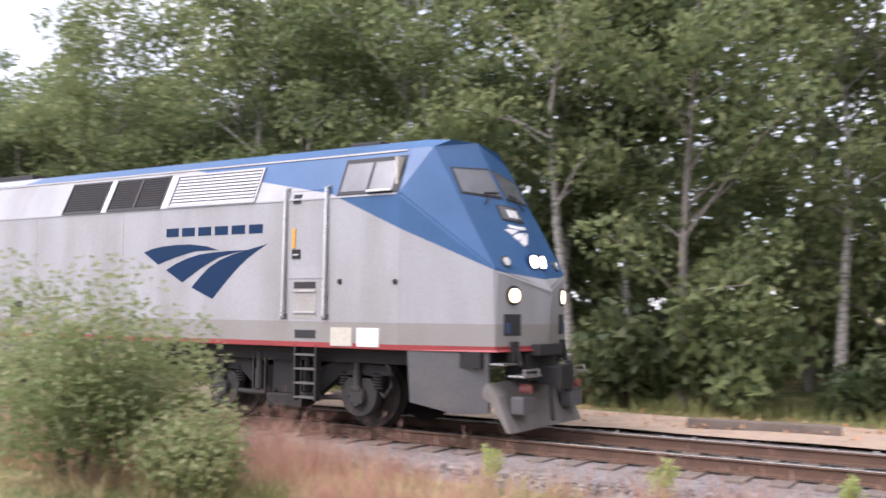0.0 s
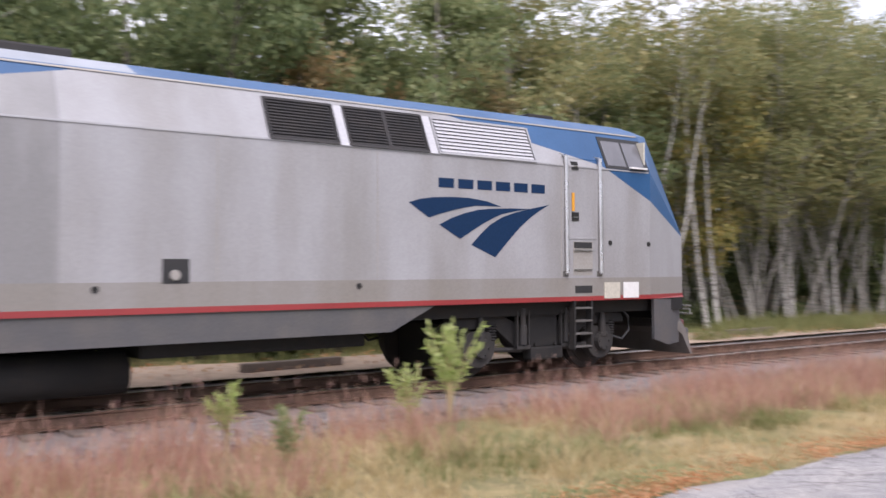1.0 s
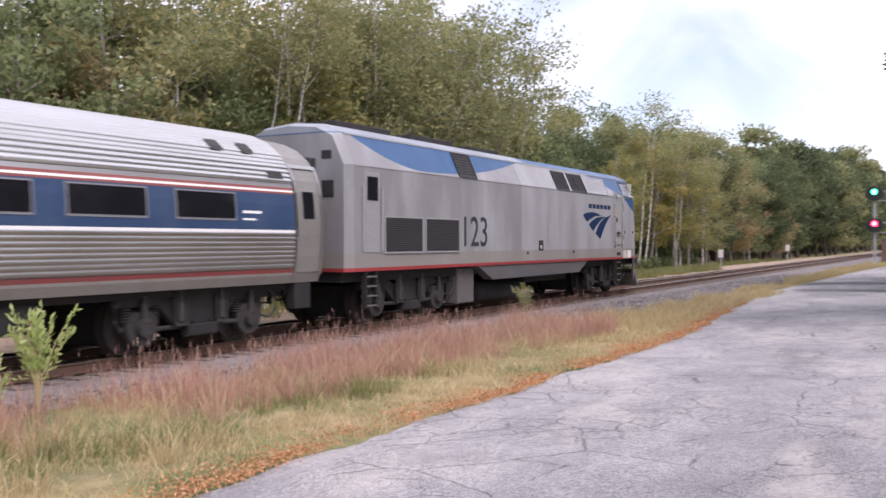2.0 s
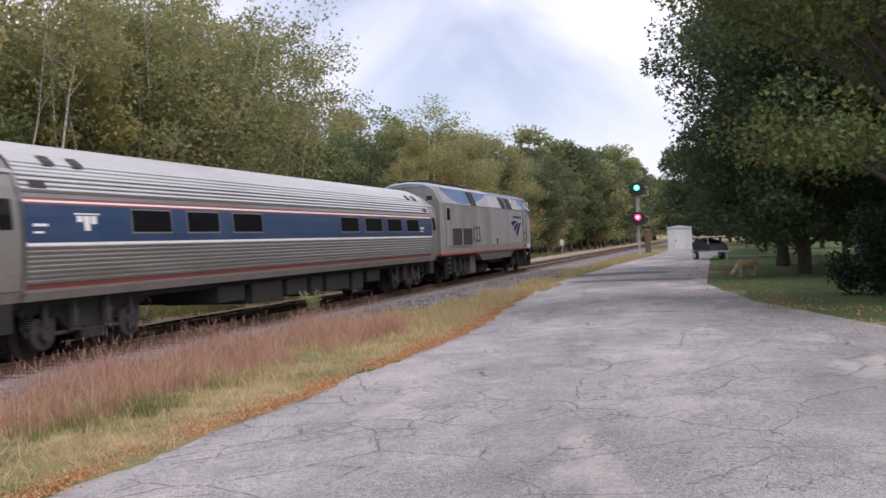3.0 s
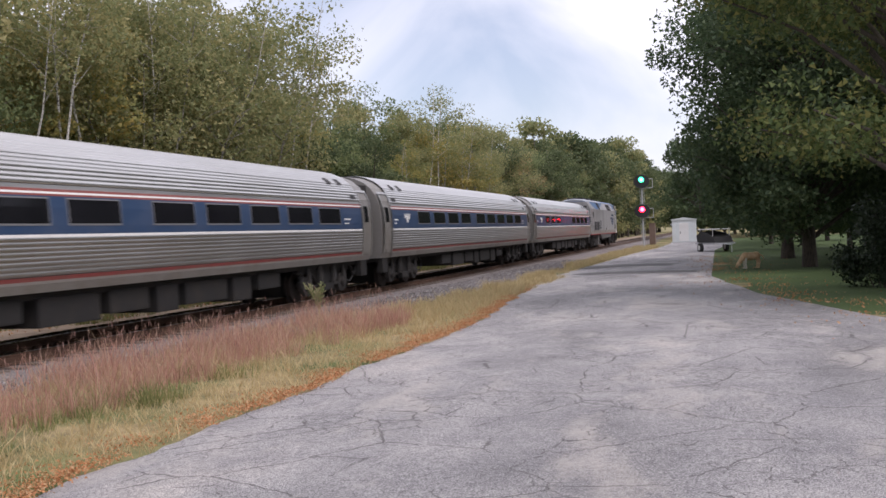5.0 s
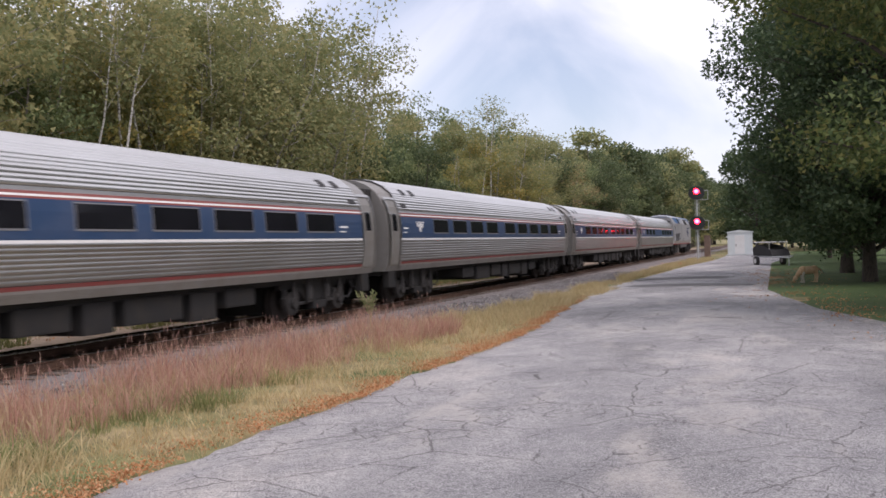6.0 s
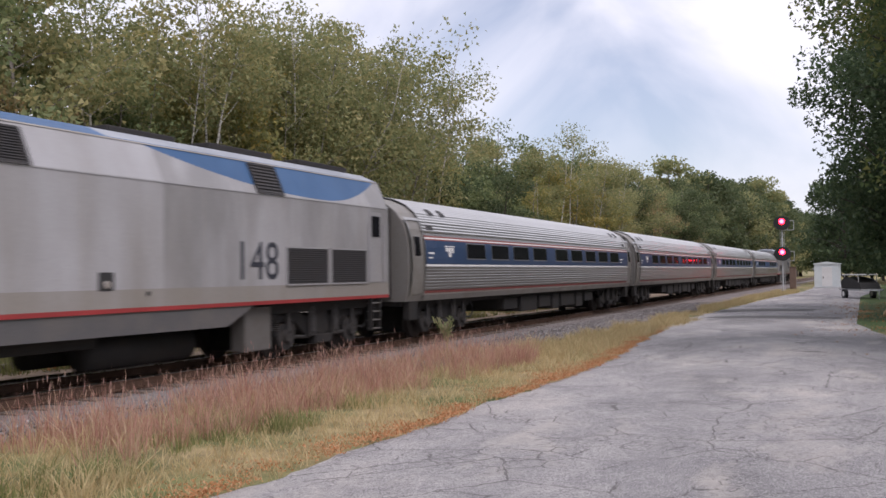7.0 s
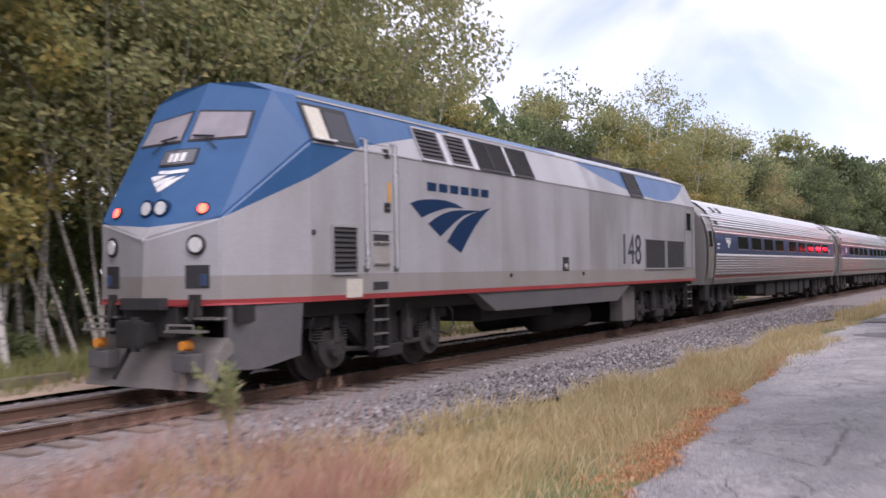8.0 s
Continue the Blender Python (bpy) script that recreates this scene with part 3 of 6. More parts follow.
G = "trees along the railway"
KIND = {
    "green1": lambda: tree("deciduous_tree", "green leafy deciduous tree at the wood's edge", 11, 12, 2.9, 1.2, LEAF["green"], BARK["grey"], 8600, 0.095, 0.13, 1, 26, 0.85, G),
    "green2": lambda: tree("deciduous_tree", "dense green deciduous tree with low branches", 12, 10, 2.8, 0.8, LEAF["green"], BARK["brown"], 8600, 0.095, 0.11, 2, 16, 0.85, G),
    "dark1": lambda: tree("deciduous_tree", "dark green deciduous tree at the wood's edge", 13, 11, 3.0, 1.2, LEAF["dark"], BARK["brown"], 8600, 0.098, 0.14, 1, 26, 0.9, G),
    "birch1": lambda: tree("birch_tree", "pale-barked birch with thin green foliage", 14, 13, 2.3, 4.5, LEAF["green"], BARK["birch"], 7200, 0.082, 0.13, 1, 22, 0.75, G),
    "birch2": lambda: tree("birch_tree", "clump of pale birch stems with olive foliage", 15, 12.5, 2.4, 3.2, LEAF["olive"], BARK["birch"], 8200, 0.080, 0.085, 3, 12, 0.75, G),
    "birch3": lambda: tree("birch_tree", "slender birch with yellowing foliage", 16, 11, 2.2, 2.6, LEAF["yellow"], BARK["birch"], 7600, 0.082, 0.08, 2, 15, 0.72, G),
    "olive1": lambda: tree("deciduous_tree", "olive deciduous tree turning for autumn", 17, 12, 2.8, 2.0, LEAF["olive"], BARK["grey"], 8600, 0.090, 0.12, 1, 28, 0.8, G),
    "orange1": lambda: tree("deciduous_tree", "deciduous tree with orange and yellow leaves", 18, 9.5, 2.5, 1.2, LEAF["orange"], BARK["grey"], 7600, 0.088, 0.10, 2, 15, 0.8, G),
    "stems": lambda: tree("birch_tree", "slender pale birch stems, bare below a thin olive crown", 19, 12.6, 2.4, 4.8, LEAF["olive"], BARK["birch"], 10500, 0.078, 0.06, 4, 12, 0.85, G),
    "bare": lambda: tree("birch_tree", "leaning pale birch trunk with a thin high crown", 22, 12.4, 1.9, 7.0, LEAF["olive"], BARK["pale"], 2600, 0.075, 0.075, 2, 7, 0.7, G),
    "far_green": lambda: tree("deciduous_tree", "distant dark green tree along the railway", 20, 11.5, 3.4, 1.0, LEAF["dark"], BARK["brown"], 3800, 0.18, 0.14, 1, 26, 0.95, G),
    "far_olive": lambda: tree("deciduous_tree", "distant olive tree along the railway", 21, 11.5, 3.2, 1.0, LEAF["olive"], BARK["grey"], 3800, 0.17, 0.14, 1, 26, 0.95, G),
}
MADE = {}


def plant(kind, x, y, s, turn):
    if kind not in MADE:
        MADE[kind] = place(KIND[kind](), x, y, s, turn)
    else:
        again(MADE[kind], x, y, s, turn)


# stretches of the wood: from x, to x, height factor, kinds
WOOD = [(-38, -30, 0.95, ["green1", "birch1", "dark1", "birch2", "green2"]), (-30, -6, 1.0, ["green1", "birch1", "green2", "birch1", "dark1"]),
        (-6, 12, 1.0, ["green1", "green2", "green1", "dark1", "birch1"]), (12, 19, 0.95, ["orange1", "green1", "orange1", "olive1"]),
        (19, 28, 0.96, ["birch3", "green1", "birch2", "olive1"]), (28, 38, 0.92, ["stems", "birch2", "stems", "green1"]), (38, 46, 0.96, ["birch2", "green1", "olive1", "birch3"]),
        (46, 58, 0.83, ["dark1", "green2", "dark1"]), (58, 85, 0.92, ["birch3", "olive1", "green1", "birch3"]),
        (85, 130, 1.08, ["dark1", "olive1", "dark1", "orange1", "green1"]), (130, 210, 1.4, ["far_green", "far_olive", "far_green", "far_green"]), (210, 300, 1.65, ["far_green", "far_green", "far_olive"])]
wood_rng = random.Random(5)
for x0, x1, hf, kinds in WOOD:
    gap = 2.5 if x1 < 60 else 3.3 if x1 <= 130 else 5.5
    x, i = x0, 0
    while x < x1:
        for row in range(2):
            k = kinds[(i + row) % len(kinds)] if wood_rng.random() < 0.6 else wood_rng.choice(kinds)
            y = (7.6, 10.6)[row] + wood_rng.uniform(-0.9, 0.9) + (0.8 if 30 < x < 46 else 0)
            plant(k, x + wood_rng.uniform(-0.9, 0.9) + row * 0.9, y, hf * wood_rng.uniform(0.82, 1.12) * (0.92 if row == 0 else 1.05), wood_rng.uniform(0, 360))
        x += gap
        i += 1

for x, y, s in ((-17.6, 6.5, 1.05), (-16.0, 6.9, 0.95), (-13.8, 7.0, 1.0), (-8.8, 6.6, 1.05), (-23.5, 6.8, 1.0)):
    plant("birch1", x, y, s, x * 50 % 360)
for x, y, s in ((27.4, 7.2, 0.9), (28.9, 6.9, 0.95), (30.4, 6.9, 0.95), (31.6, 7.3, 1.02), (32.7, 6.8, 0.98), (33.9, 7.4, 1.0), (35.2, 6.9, 1.04), (36.8, 7.2, 0.96)):
    plant("stems", x, y, s, x * 71 % 360)
for x, y, s in ((19.6, 6.4, 0.95), (22.8, 6.6, 0.9), (25.7, 6.3, 1.0), (30.2, 6.5, 0.92), (33.2, 6.2, 0.98), (36.4, 6.3, 1.02), (39.6, 6.6, 0.95), (62.3, 6.8, 1.02), (69.5, 6.6, 0.85), (78.0, 6.7, 0.88)):
    plant("bare", x, y, s, x * 83 % 360)

# undergrowth along the wood's edge
US = [place(shrub("shrub", "low green shrub at the wood's edge", 31, 1.8, 1.3, LEAF["green"], 1600, 0.11, group="shrubs at the wood's edge"), -20, 6.4),
      place(shrub("shrub", "low dark shrub under the trees", 32, 1.5, 1.3, LEAF["dark"], 1500, 0.11, group="shrubs at the wood's edge"), -16.5, 6.6)]
for i in range(62):
    x = -45 + i * 2.0 + wood_rng.uniform(-0.8, 0.8)
    again(US[i % 2], x, 6.5 + wood_rng.uniform(-0.5, 0.8) + (0.8 if x > 34 else 0), wood_rng.uniform(0.6, 1.25) * (1 if x < 26 else 0.35 if x < 39 else 0.7), wood_rng.uniform(0, 360))

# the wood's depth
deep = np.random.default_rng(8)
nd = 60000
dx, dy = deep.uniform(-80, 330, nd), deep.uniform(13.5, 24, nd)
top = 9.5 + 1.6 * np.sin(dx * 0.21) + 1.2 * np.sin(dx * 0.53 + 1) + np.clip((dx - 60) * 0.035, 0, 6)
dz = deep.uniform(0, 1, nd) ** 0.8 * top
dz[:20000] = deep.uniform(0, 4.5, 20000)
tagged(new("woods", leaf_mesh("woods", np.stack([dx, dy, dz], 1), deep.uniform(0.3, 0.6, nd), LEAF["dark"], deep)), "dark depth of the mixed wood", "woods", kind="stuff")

# big maples on the lawn
place(tree("maple_tree", "large maple with yellowing leaves on the lawn", 41, 13, 6.2, 3.0, LEAF["maple_turning"], BARK["brown"], 80000, 0.072, 0.22, 1, 95, 1.1, "trees on the lawn"), 25.3, -17.1)
place(tree("maple_tree", "large dark green maple on the lawn", 42, 15, 6.5, 1.3, LEAF["maple"], BARK["brown"], 90000, 0.092, 0.25, 1, 120, 1.2, "trees on the lawn", 0.75, 0.9), 42.4, -15.7)
place(tree("maple_tree", "dark green maple behind the lawn", 43, 14, 5.5, 2.0, LEAF["maple"], BARK["brown"], 26000, 0.14, 0.30, 1, 40, 1.4, "trees on the lawn"), 52.3, -15.6)
# Background trees; those out of view are added to shade the lawn.
lawn_trees = [(33, -23, 0.85), (40, -21.5, 0.8), (47, -20.5, 0.85), (54, -21.5, 0.8), (61, -19.5, 0.85), (86, -16, 0.8), (98, -16.5, 0.85), (24, -25, 0.9), (66, -21, 0.95), (78, -18, 0.9), (50, -24, 1.0), (38, -27, 1.1), (92, -21, 0.95), (108, -19, 1.0), (64, -30, 1.1), (125, -20, 1.1), (28, -31, 1.1)]
back = place(tree("deciduous_tree", "dark green tree behind the lawn", 44, 13, 4.5, 0.9, LEAF["maple"], BARK["brown"], 7000, 0.21, 0.2, 1, 44, 1.3, "trees on the lawn"), 70, -16.5)
for x, y, s in lawn_trees:
    again(back, x, y, s, x * 37 % 360)
for i in range(10):
    again(back, 292 + 5 * (i % 3), -26 + 4.2 * i, 1.45, i * 61)
for i in range(14):
    again(back, 135 + 12 * i % 60, -9 - 9 * (i // 5) - (i % 5) * 1.5, 1.1, i * 77)
place(shrub("evergreen_bush", "dark dense evergreen bush on the lawn", 45, 2.4, 1.5, LEAF["yew"], 12000, 0.06, "bush"), 28.6, -16.6)

# near roadside plants
place(shrub("shrub", "pale green feathery shrub beside the track", 51, 2.5, 1.55, LEAF["shrub"], 14000, 0.036), -9.25, -5.6)
place(shrub("shrub", "small pale green shrub in the grass", 52, 0.9, 0.8, LEAF["shrub"], 4000, 0.034), -7.6, -5.5)


# ---- train ----
def livery_material():
    """Silver body with blue front and roof, a red line, a dirty sill and streaks of grime."""
    m, n, l, b = nodes_of("locomotive_livery", 0.4, 0.0, 0.5)
    t = n.new("ShaderNodeTexCoord")
    sep = n.new("ShaderNodeSeparateXYZ")
    l.new(t.outputs["Object"], sep.inputs[0])
    u, z = sep.outputs[0], sep.outputs[2]
    l1 = calc(n, l, "SUBTRACT", 3.80, calc(n, l, "MULTIPLY", calc(n, l, "SUBTRACT", u, 16.15), 0.19))
    l2 = calc(n, l, "SUBTRACT", 3.48, calc(n, l, "MULTIPLY", calc(n, l, "SUBTRACT", u, 17.85), 0.447))
    du = calc(n, l, "SUBTRACT", u, 3.6)
    ahead, behind = calc(n, l, "MAXIMUM", du, 0.0), calc(n, l, "MINIMUM", du, 0.0)
    wave = calc(n, l, "ADD", calc(n, l, "MULTIPLY", calc(n, l, "MULTIPLY", ahead, ahead), 0.0195), calc(n, l, "MULTIPLY", calc(n, l, "MULTIPLY", behind, behind), 0.085))
    wave = calc(n, l, "ADD", wave, 3.45)
    low = calc(n, l, "MINIMUM", calc(n, l, "MINIMUM", l1, l2), calc(n, l, "MINIMUM", wave, 4.09))
    blue = calc(n, l, "GREATER_THAN", z, low)
    v = coords(n, l)
    streak = noise_of(n, l, coords(n, l, (1.1, 1.1, 0.22)), 1.3, 4, 0.5)
    big, fine = noise_of(n, l, v, 0.7, 6), noise_of(n, l, v, 35, 4)
    silver = ramp_of(n, l, streak, [(0.3, (0.262, 0.253, 0.247)), (0.55, (0.318, 0.315, 0.323)), (0.8, (0.352, 0.352, 0.365))])
    silver = mix_of(n, l, 0.3, silver, ramp_of(n, l, big, [(0.3, (0.38, 0.37, 0.35)), (0.7, (0.6, 0.6, 0.6))]), "OVERLAY")
    paint = ramp_of(n, l, big, [(0.3, (0.018, 0.070, 0.168)), (0.7, (0.031, 0.098, 0.220))])
    stain = calc(n, l, "MULTIPLY", calc(n, l, "LESS_THAN", u, 9.0), ramp_of(n, l, noise_of(n, l, coords(n, l, (0.8, 0.8, 0.25)), 1.0, 4), [(0.36, (0, 0, 0)), (0.58, (0.85, 0.85, 0.85))]))
    silver = mix_of(n, l, stain, silver, (0.20, 0.196, 0.194))
    c = mix_of(n, l, blue, silver, paint)
    # Rear roof: grey paint, with pale sky reflection mixed into its colour.
    top = calc(n, l, "MULTIPLY", calc(n, l, "GREATER_THAN", z, 4.115), calc(n, l, "LESS_THAN", u, 10.0))
    c = mix_of(n, l, top, c, ramp_of(n, l, big, [(0.3, (0.20, 0.22, 0.25)), (0.7, (0.33, 0.35, 0.38))]))
    sill = calc(n, l, "MULTIPLY", calc(n, l, "LESS_THAN", z, 1.58), ramp_of(n, l, streak, [(0.25, (0.95, 0.95, 0.95)), (0.75, (0.6, 0.6, 0.6))]))
    c = mix_of(n, l, sill, c, (0.22, 0.20, 0.175))
    red = calc(n, l, "LESS_THAN", z, 1.275)
    c = mix_of(n, l, red, c, ramp_of(n, l, big, [(0.3, (0.22, 0.03, 0.03)), (0.7, (0.31, 0.04, 0.04))]))
    c = mix_of(n, l, 0.12, c, ramp_of(n, l, fine, [(0.3, (0.2, 0.2, 0.2)), (0.7, (0.8, 0.8, 0.8))]), "OVERLAY")
    l.new(c, b.inputs["Base Color"])
    r = n.new("ShaderNodeMapRange")
    r.inputs["To Min"].default_value, r.inputs["To Max"].default_value = 0.3, 0.55
    l.new(streak, r.inputs["Value"])
    l.new(r.outputs[0], b.inputs["Roughness"])
    bump_of(n, l, b, big, 0.08, 0.03)
    return m


def stainless_material(name, k):
    m, n, l, b = nodes_of(name, 0.3, 0.92)
    v = coords(n, l)
    streak, big = noise_of(n, l, coords(n, l, (0.25, 1, 1.2)), 1.2, 5), noise_of(n, l, v, 0.6, 5)
    c = ramp_of(n, l, streak, [(0.3, (0.88 * k, 0.86 * k, 0.83 * k)), (0.6, (k, 0.985 * k, 0.96 * k)), (0.8, (1.06 * k, 1.05 * k, 1.04 * k))])
    c = mix_of(n, l, 0.25, c, ramp_of(n, l, big, [(0.35, (0.42, 0.40, 0.38)), (0.7, (0.58, 0.57, 0.56))]), "OVERLAY")
    l.new(c, b.inputs["Base Color"])
    r = n.new("ShaderNodeMapRange")
    r.inputs["To Min"].default_value, r.inputs["To Max"].default_value = 0.26, 0.42
    l.new(streak, r.inputs["Value"])
    l.new(r.outputs[0], b.inputs["Roughness"])
    return m


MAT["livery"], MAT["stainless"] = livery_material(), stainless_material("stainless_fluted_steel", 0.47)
# Same steel, lightened in colour for sky brightness on the roof; sides stay grimier.
MAT["stainless_skylit"] = stainless_material("stainless_skylit_steel", 0.64)
MAT["coach_blue"] = worn("coach_blue_band", (0.026, 0.053, 0.112), 0.4, 0, (0.085, 0.10, 0.15), 0.35, 1.2, 30, 0.03)
MAT["coach_red"] = worn("coach_red_line", (0.22, 0.06, 0.05), 0.5, 0, (0.3, 0.14, 0.12), 0.4, 2, 30, 0.03)
MAT["coach_rust"] = worn("coach_dull_red_line", (0.17, 0.035, 0.032), 0.6, 0, (0.10, 0.06, 0.045), 0.6, 1.5, 30, 0.03)
MAT["window_frame"] = worn("window_frame_aluminium", (0.27, 0.27, 0.28), 0.4, 0.4, (0.2, 0.19, 0.18), 0.3, 3, 40, 0.03)
MAT["diaphragm"] = worn("gangway_black_fabric", (0.03, 0.028, 0.027), 0.9, 0, (0.07, 0.06, 0.05), 0.5, 3, 30, 0.3)
MAT["vestibule"] = worn("vestibule_dull_steel", (0.28, 0.268, 0.25), 0.5, 0.5, (0.2, 0.17, 0.14), 0.5, 1.4, 30, 0.05)

MAT["wheel"] = worn("wheel_rusty_steel", (0.034, 0.029, 0.027), 0.6, 0.4, (0.075, 0.055, 0.042), 0.5, 4, 40)
MAT["truck_light"] = worn("truck_dusty_grey", (0.03, 0.028, 0.027), 0.7, 0.1, (0.07, 0.06, 0.05), 0.5, 4, 30)

SPIN = []


def wheelset(parent, x, r):
    """Two flanged wheels on an axle; it turns as the train runs."""
    hub = new("wheelset")
    hub.parent = parent
    hub.location = (x, 0, r)
    for s in (-1, 1):
        bm = bmesh.new()
        rod(bm, (0, s * 0.69, 0), (0, s * 0.82, 0), r, r, 28)
        rod(bm, (0, s * 0.66, 0), (0, s * 0.69, 0), r + 0.03, r + 0.03, 28)
        rod(bm, (0, s * 0.80, 0), (0, s * 0.84, 0), r * 0.82, r * 0.78, 24)
        rod(bm, (0, s * 0.82, 0), (0, s * 0.95, 0), 0.13, 0.11, 12)
        for k in range(4):
            a = k * math.pi / 2
            rod(bm, (math.cos(a) * r * 0.5, s * 0.83, math.sin(a) * r * 0.5), (math.cos(a) * r * 0.5, s * 0.855, math.sin(a) * r * 0.5), 0.04, 0.04, 8)
        part("wheel", bm, MAT["wheel"], hub)
    bm = bmesh.new()
    rod(bm, (0, -0.9, 0), (0, 0.9, 0), 0.085, 0.085, 10)
    part("axle", bm, MAT["under"], hub)
    SPIN.append((hub, x, r))
    return hub


def truck(parent, xc, half, r, top):
    """A bogie: two wheelsets in the open, side frames hung between them, axle boxes, springs and dampers."""
    for s in (-1, 1):
        wheelset(parent, xc + s * half, r)
    for s in (-1, 1):
        bm = bmesh.new()
        box(bm, xc + s * half - s * 0.15 - 0.45, xc + s * half - s * 0.15 + 0.45, -0.6, 0.6, 0.16, 0.86, 0.05)
        part("traction_motor", bm, MAT["under"], parent)
    for s in (-1, 1):
        bm = bmesh.new()
        e = half + 0.62
        prism_y(bm, [(xc - e, 0.80), (xc - e + 0.05, 0.96), (xc - half + 0.5, 0.99), (xc - 0.62, 0.86), (xc + 0.62, 0.86), (xc + half - 0.5, 0.99), (xc + e - 0.05, 0.96), (xc + e, 0.80),
                     (xc + half + 0.3, 0.80), (xc + half - 0.36, 0.80), (xc + 0.52, 0.40), (xc - 0.52, 0.40), (xc - half + 0.36, 0.80), (xc - half - 0.3, 0.80)], s * 0.98, s * 1.14)
        bmesh.ops.bevel(bm, geom=bm.edges[:], offset=0.015, segments=1, affect="EDGES")
        part("side_frame", bm, MAT["truck"], parent)
        for k in (-1, 1):
            x = xc + k * half
            bm = bmesh.new()
            ring = [(x + 0.33 * math.cos(q), r + 0.33 * math.sin(q)) for q in np.linspace(math.pi * 1.08, math.pi * 1.92, 9)]
            prism_y(bm, [(float(u), float(z)) for u, z in ring] + [(x + 0.34, r + 0.10), (x + 0.20, r + 0.24), (x - 0.20, r + 0.24), (x - 0.34, r + 0.10)], s * 1.0, s * 1.16)
            bmesh.ops.bevel(bm, geom=bm.edges[:], offset=0.012, segments=1, affect="EDGES")
            rod(bm, (x, s * 1.14, r - 0.02), (x, s * 1.25, r - 0.02), 0.17, 0.15, 16)
            for j in range(6):
                q = j * math.pi / 3
                rod(bm, (x + 0.12 * math.cos(q), s * 1.24, r - 0.02 + 0.12 * math.sin(q)), (x + 0.12 * math.cos(q), s * 1.27, r - 0.02 + 0.12 * math.sin(q)), 0.018, 0.018, 6)
            part("axle_box", bm, MAT["truck_light"], parent, "dusty grey axle box")
            for j in (-0.30, 0.30):
                bm = bmesh.new()
                limb(bm, [(x + j, s * 1.08, r + 0.08 + i * 0.022) for i in range(12)], [0.105 if i % 2 else 0.07 for i in range(12)], 10)
                part("spring", bm, MAT["truck_light"], parent)
            bm = bmesh.new()
            rod(bm, (x, s * 1.2, r + 0.12), (x, s * 1.2, r + 0.36), 0.062, 0.062, 12)
            rod(bm, (x, s * 1.2, r + 0.36), (x, s * 1.2, top - 0.02), 0.045, 0.045, 10)
            box(bm, x - 0.09, x + 0.09, s * 1.12, s * 1.26, r + 0.05, r + 0.13, 0.015)
            part("damper", bm, MAT["truck_light"], parent, "dusty grey damper")
            bm = bmesh.new()
            rod(bm, (x - k * 0.30, s * 1.12, r - 0.06), (xc + k * 0.45, s * 1.12, 0.42), 0.04, 0.04, 8)
            part("guide_rod", bm, MAT["truck_light"], parent)
        bm = bmesh.new()
        box(bm, xc - 0.36, xc + 0.36, s * 1.06, s * 1.26, 0.26, 0.46, 0.03)
        box(bm, xc - 0.30, xc + 0.30, s * 1.02, s * 1.18, 0.46, top, 0.02)
        for j in (-0.22, 0.22):
            rod(bm, (xc + j, s * 1.2, 0.5), (xc + j, s * 1.23, 0.5), 0.03, 0.03, 6)
        part("bolster", bm, MAT["truck"], parent)
        for k in (-0.52, 0.46):
            bm = bmesh.new()
            rod(bm, (xc + k, s * 1.24, 0.52), (xc + k, s * 1.24, 0.82), 0.07, 0.07, 12)
            rod(bm, (xc + k, s * 1.24, 0.82), (xc + k, s * 1.24, top + 0.04), 0.05, 0.05, 10)
            box(bm, xc + k - 0.14, xc + k - 0.11, s * 1.2, s * 1.26, 0.46, top, 0.006)
            box(bm, xc + k + 0.11, xc + k + 0.14, s * 1.2, s * 1.26, 0.46, top, 0.006)
            box(bm, xc + k - 0.14, xc + k + 0.14, s * 1.18, s * 1.27, 0.44, 0.50, 0.006)
            part("damper", bm, MAT["truck_light"], parent, "dusty grey damper in a bracket")
        for k in (-1, 1):
            bm = bmesh.new()
            x = xc + k * (half + 0.56)
            limb(bm, [(x - k * 0.1, s * 1.2, top), (x + k * 0.06, s * 1.24, top - 0.16), (x + k * 0.08, s * 1.24, top - 0.4), (x - k * 0.06, s * 1.2, top - 0.55), (x - k * 0.2, s * 1.1, top - 0.5)], [0.022] * 5, 7)
            part("air_hose", bm, MAT["black"], parent)


def side_y(z):
    return 1.5 if z < 3.42 else 1.5 - 0.3 * (z - 3.42) / 0.68


def slab(bm, s, u0, u1, z0, z1, out=0.01, deep=0.03):
    """A panel that follows the side, s = -1 or 1, standing out by out."""
    v = []
    for d in (out, out - deep):
        v.append([bm.verts.new((u, s * (side_y(z) + d), z)) for u, z in ((u0, z0), (u1, z0), (u1, z1), (u0, z1))])
    bm.faces.new(v[0]), bm.faces.new(v[1])
    for i in range(4):
        bm.faces.new((v[0][i], v[0][(i + 1) % 4], v[1][(i + 1) % 4], v[1][i]))
    return bm


def outline(parent, name, s, pts, mat, out=0.006, label=""):
    bm = bmesh.new()
    a = [bm.verts.new((u, s * (side_y(z) + out), z)) for u, z in pts]
    b = [bm.verts.new((u, s * (side_y(z) - 0.01), z)) for u, z in pts]
    bm.faces.new(a), bm.faces.new(b)
    for i in range(len(pts)):
        bm.faces.new((a[i], a[(i + 1) % len(pts)], b[(i + 1) % len(pts)], b[i]))
    return part(name, bm, mat, parent, label)


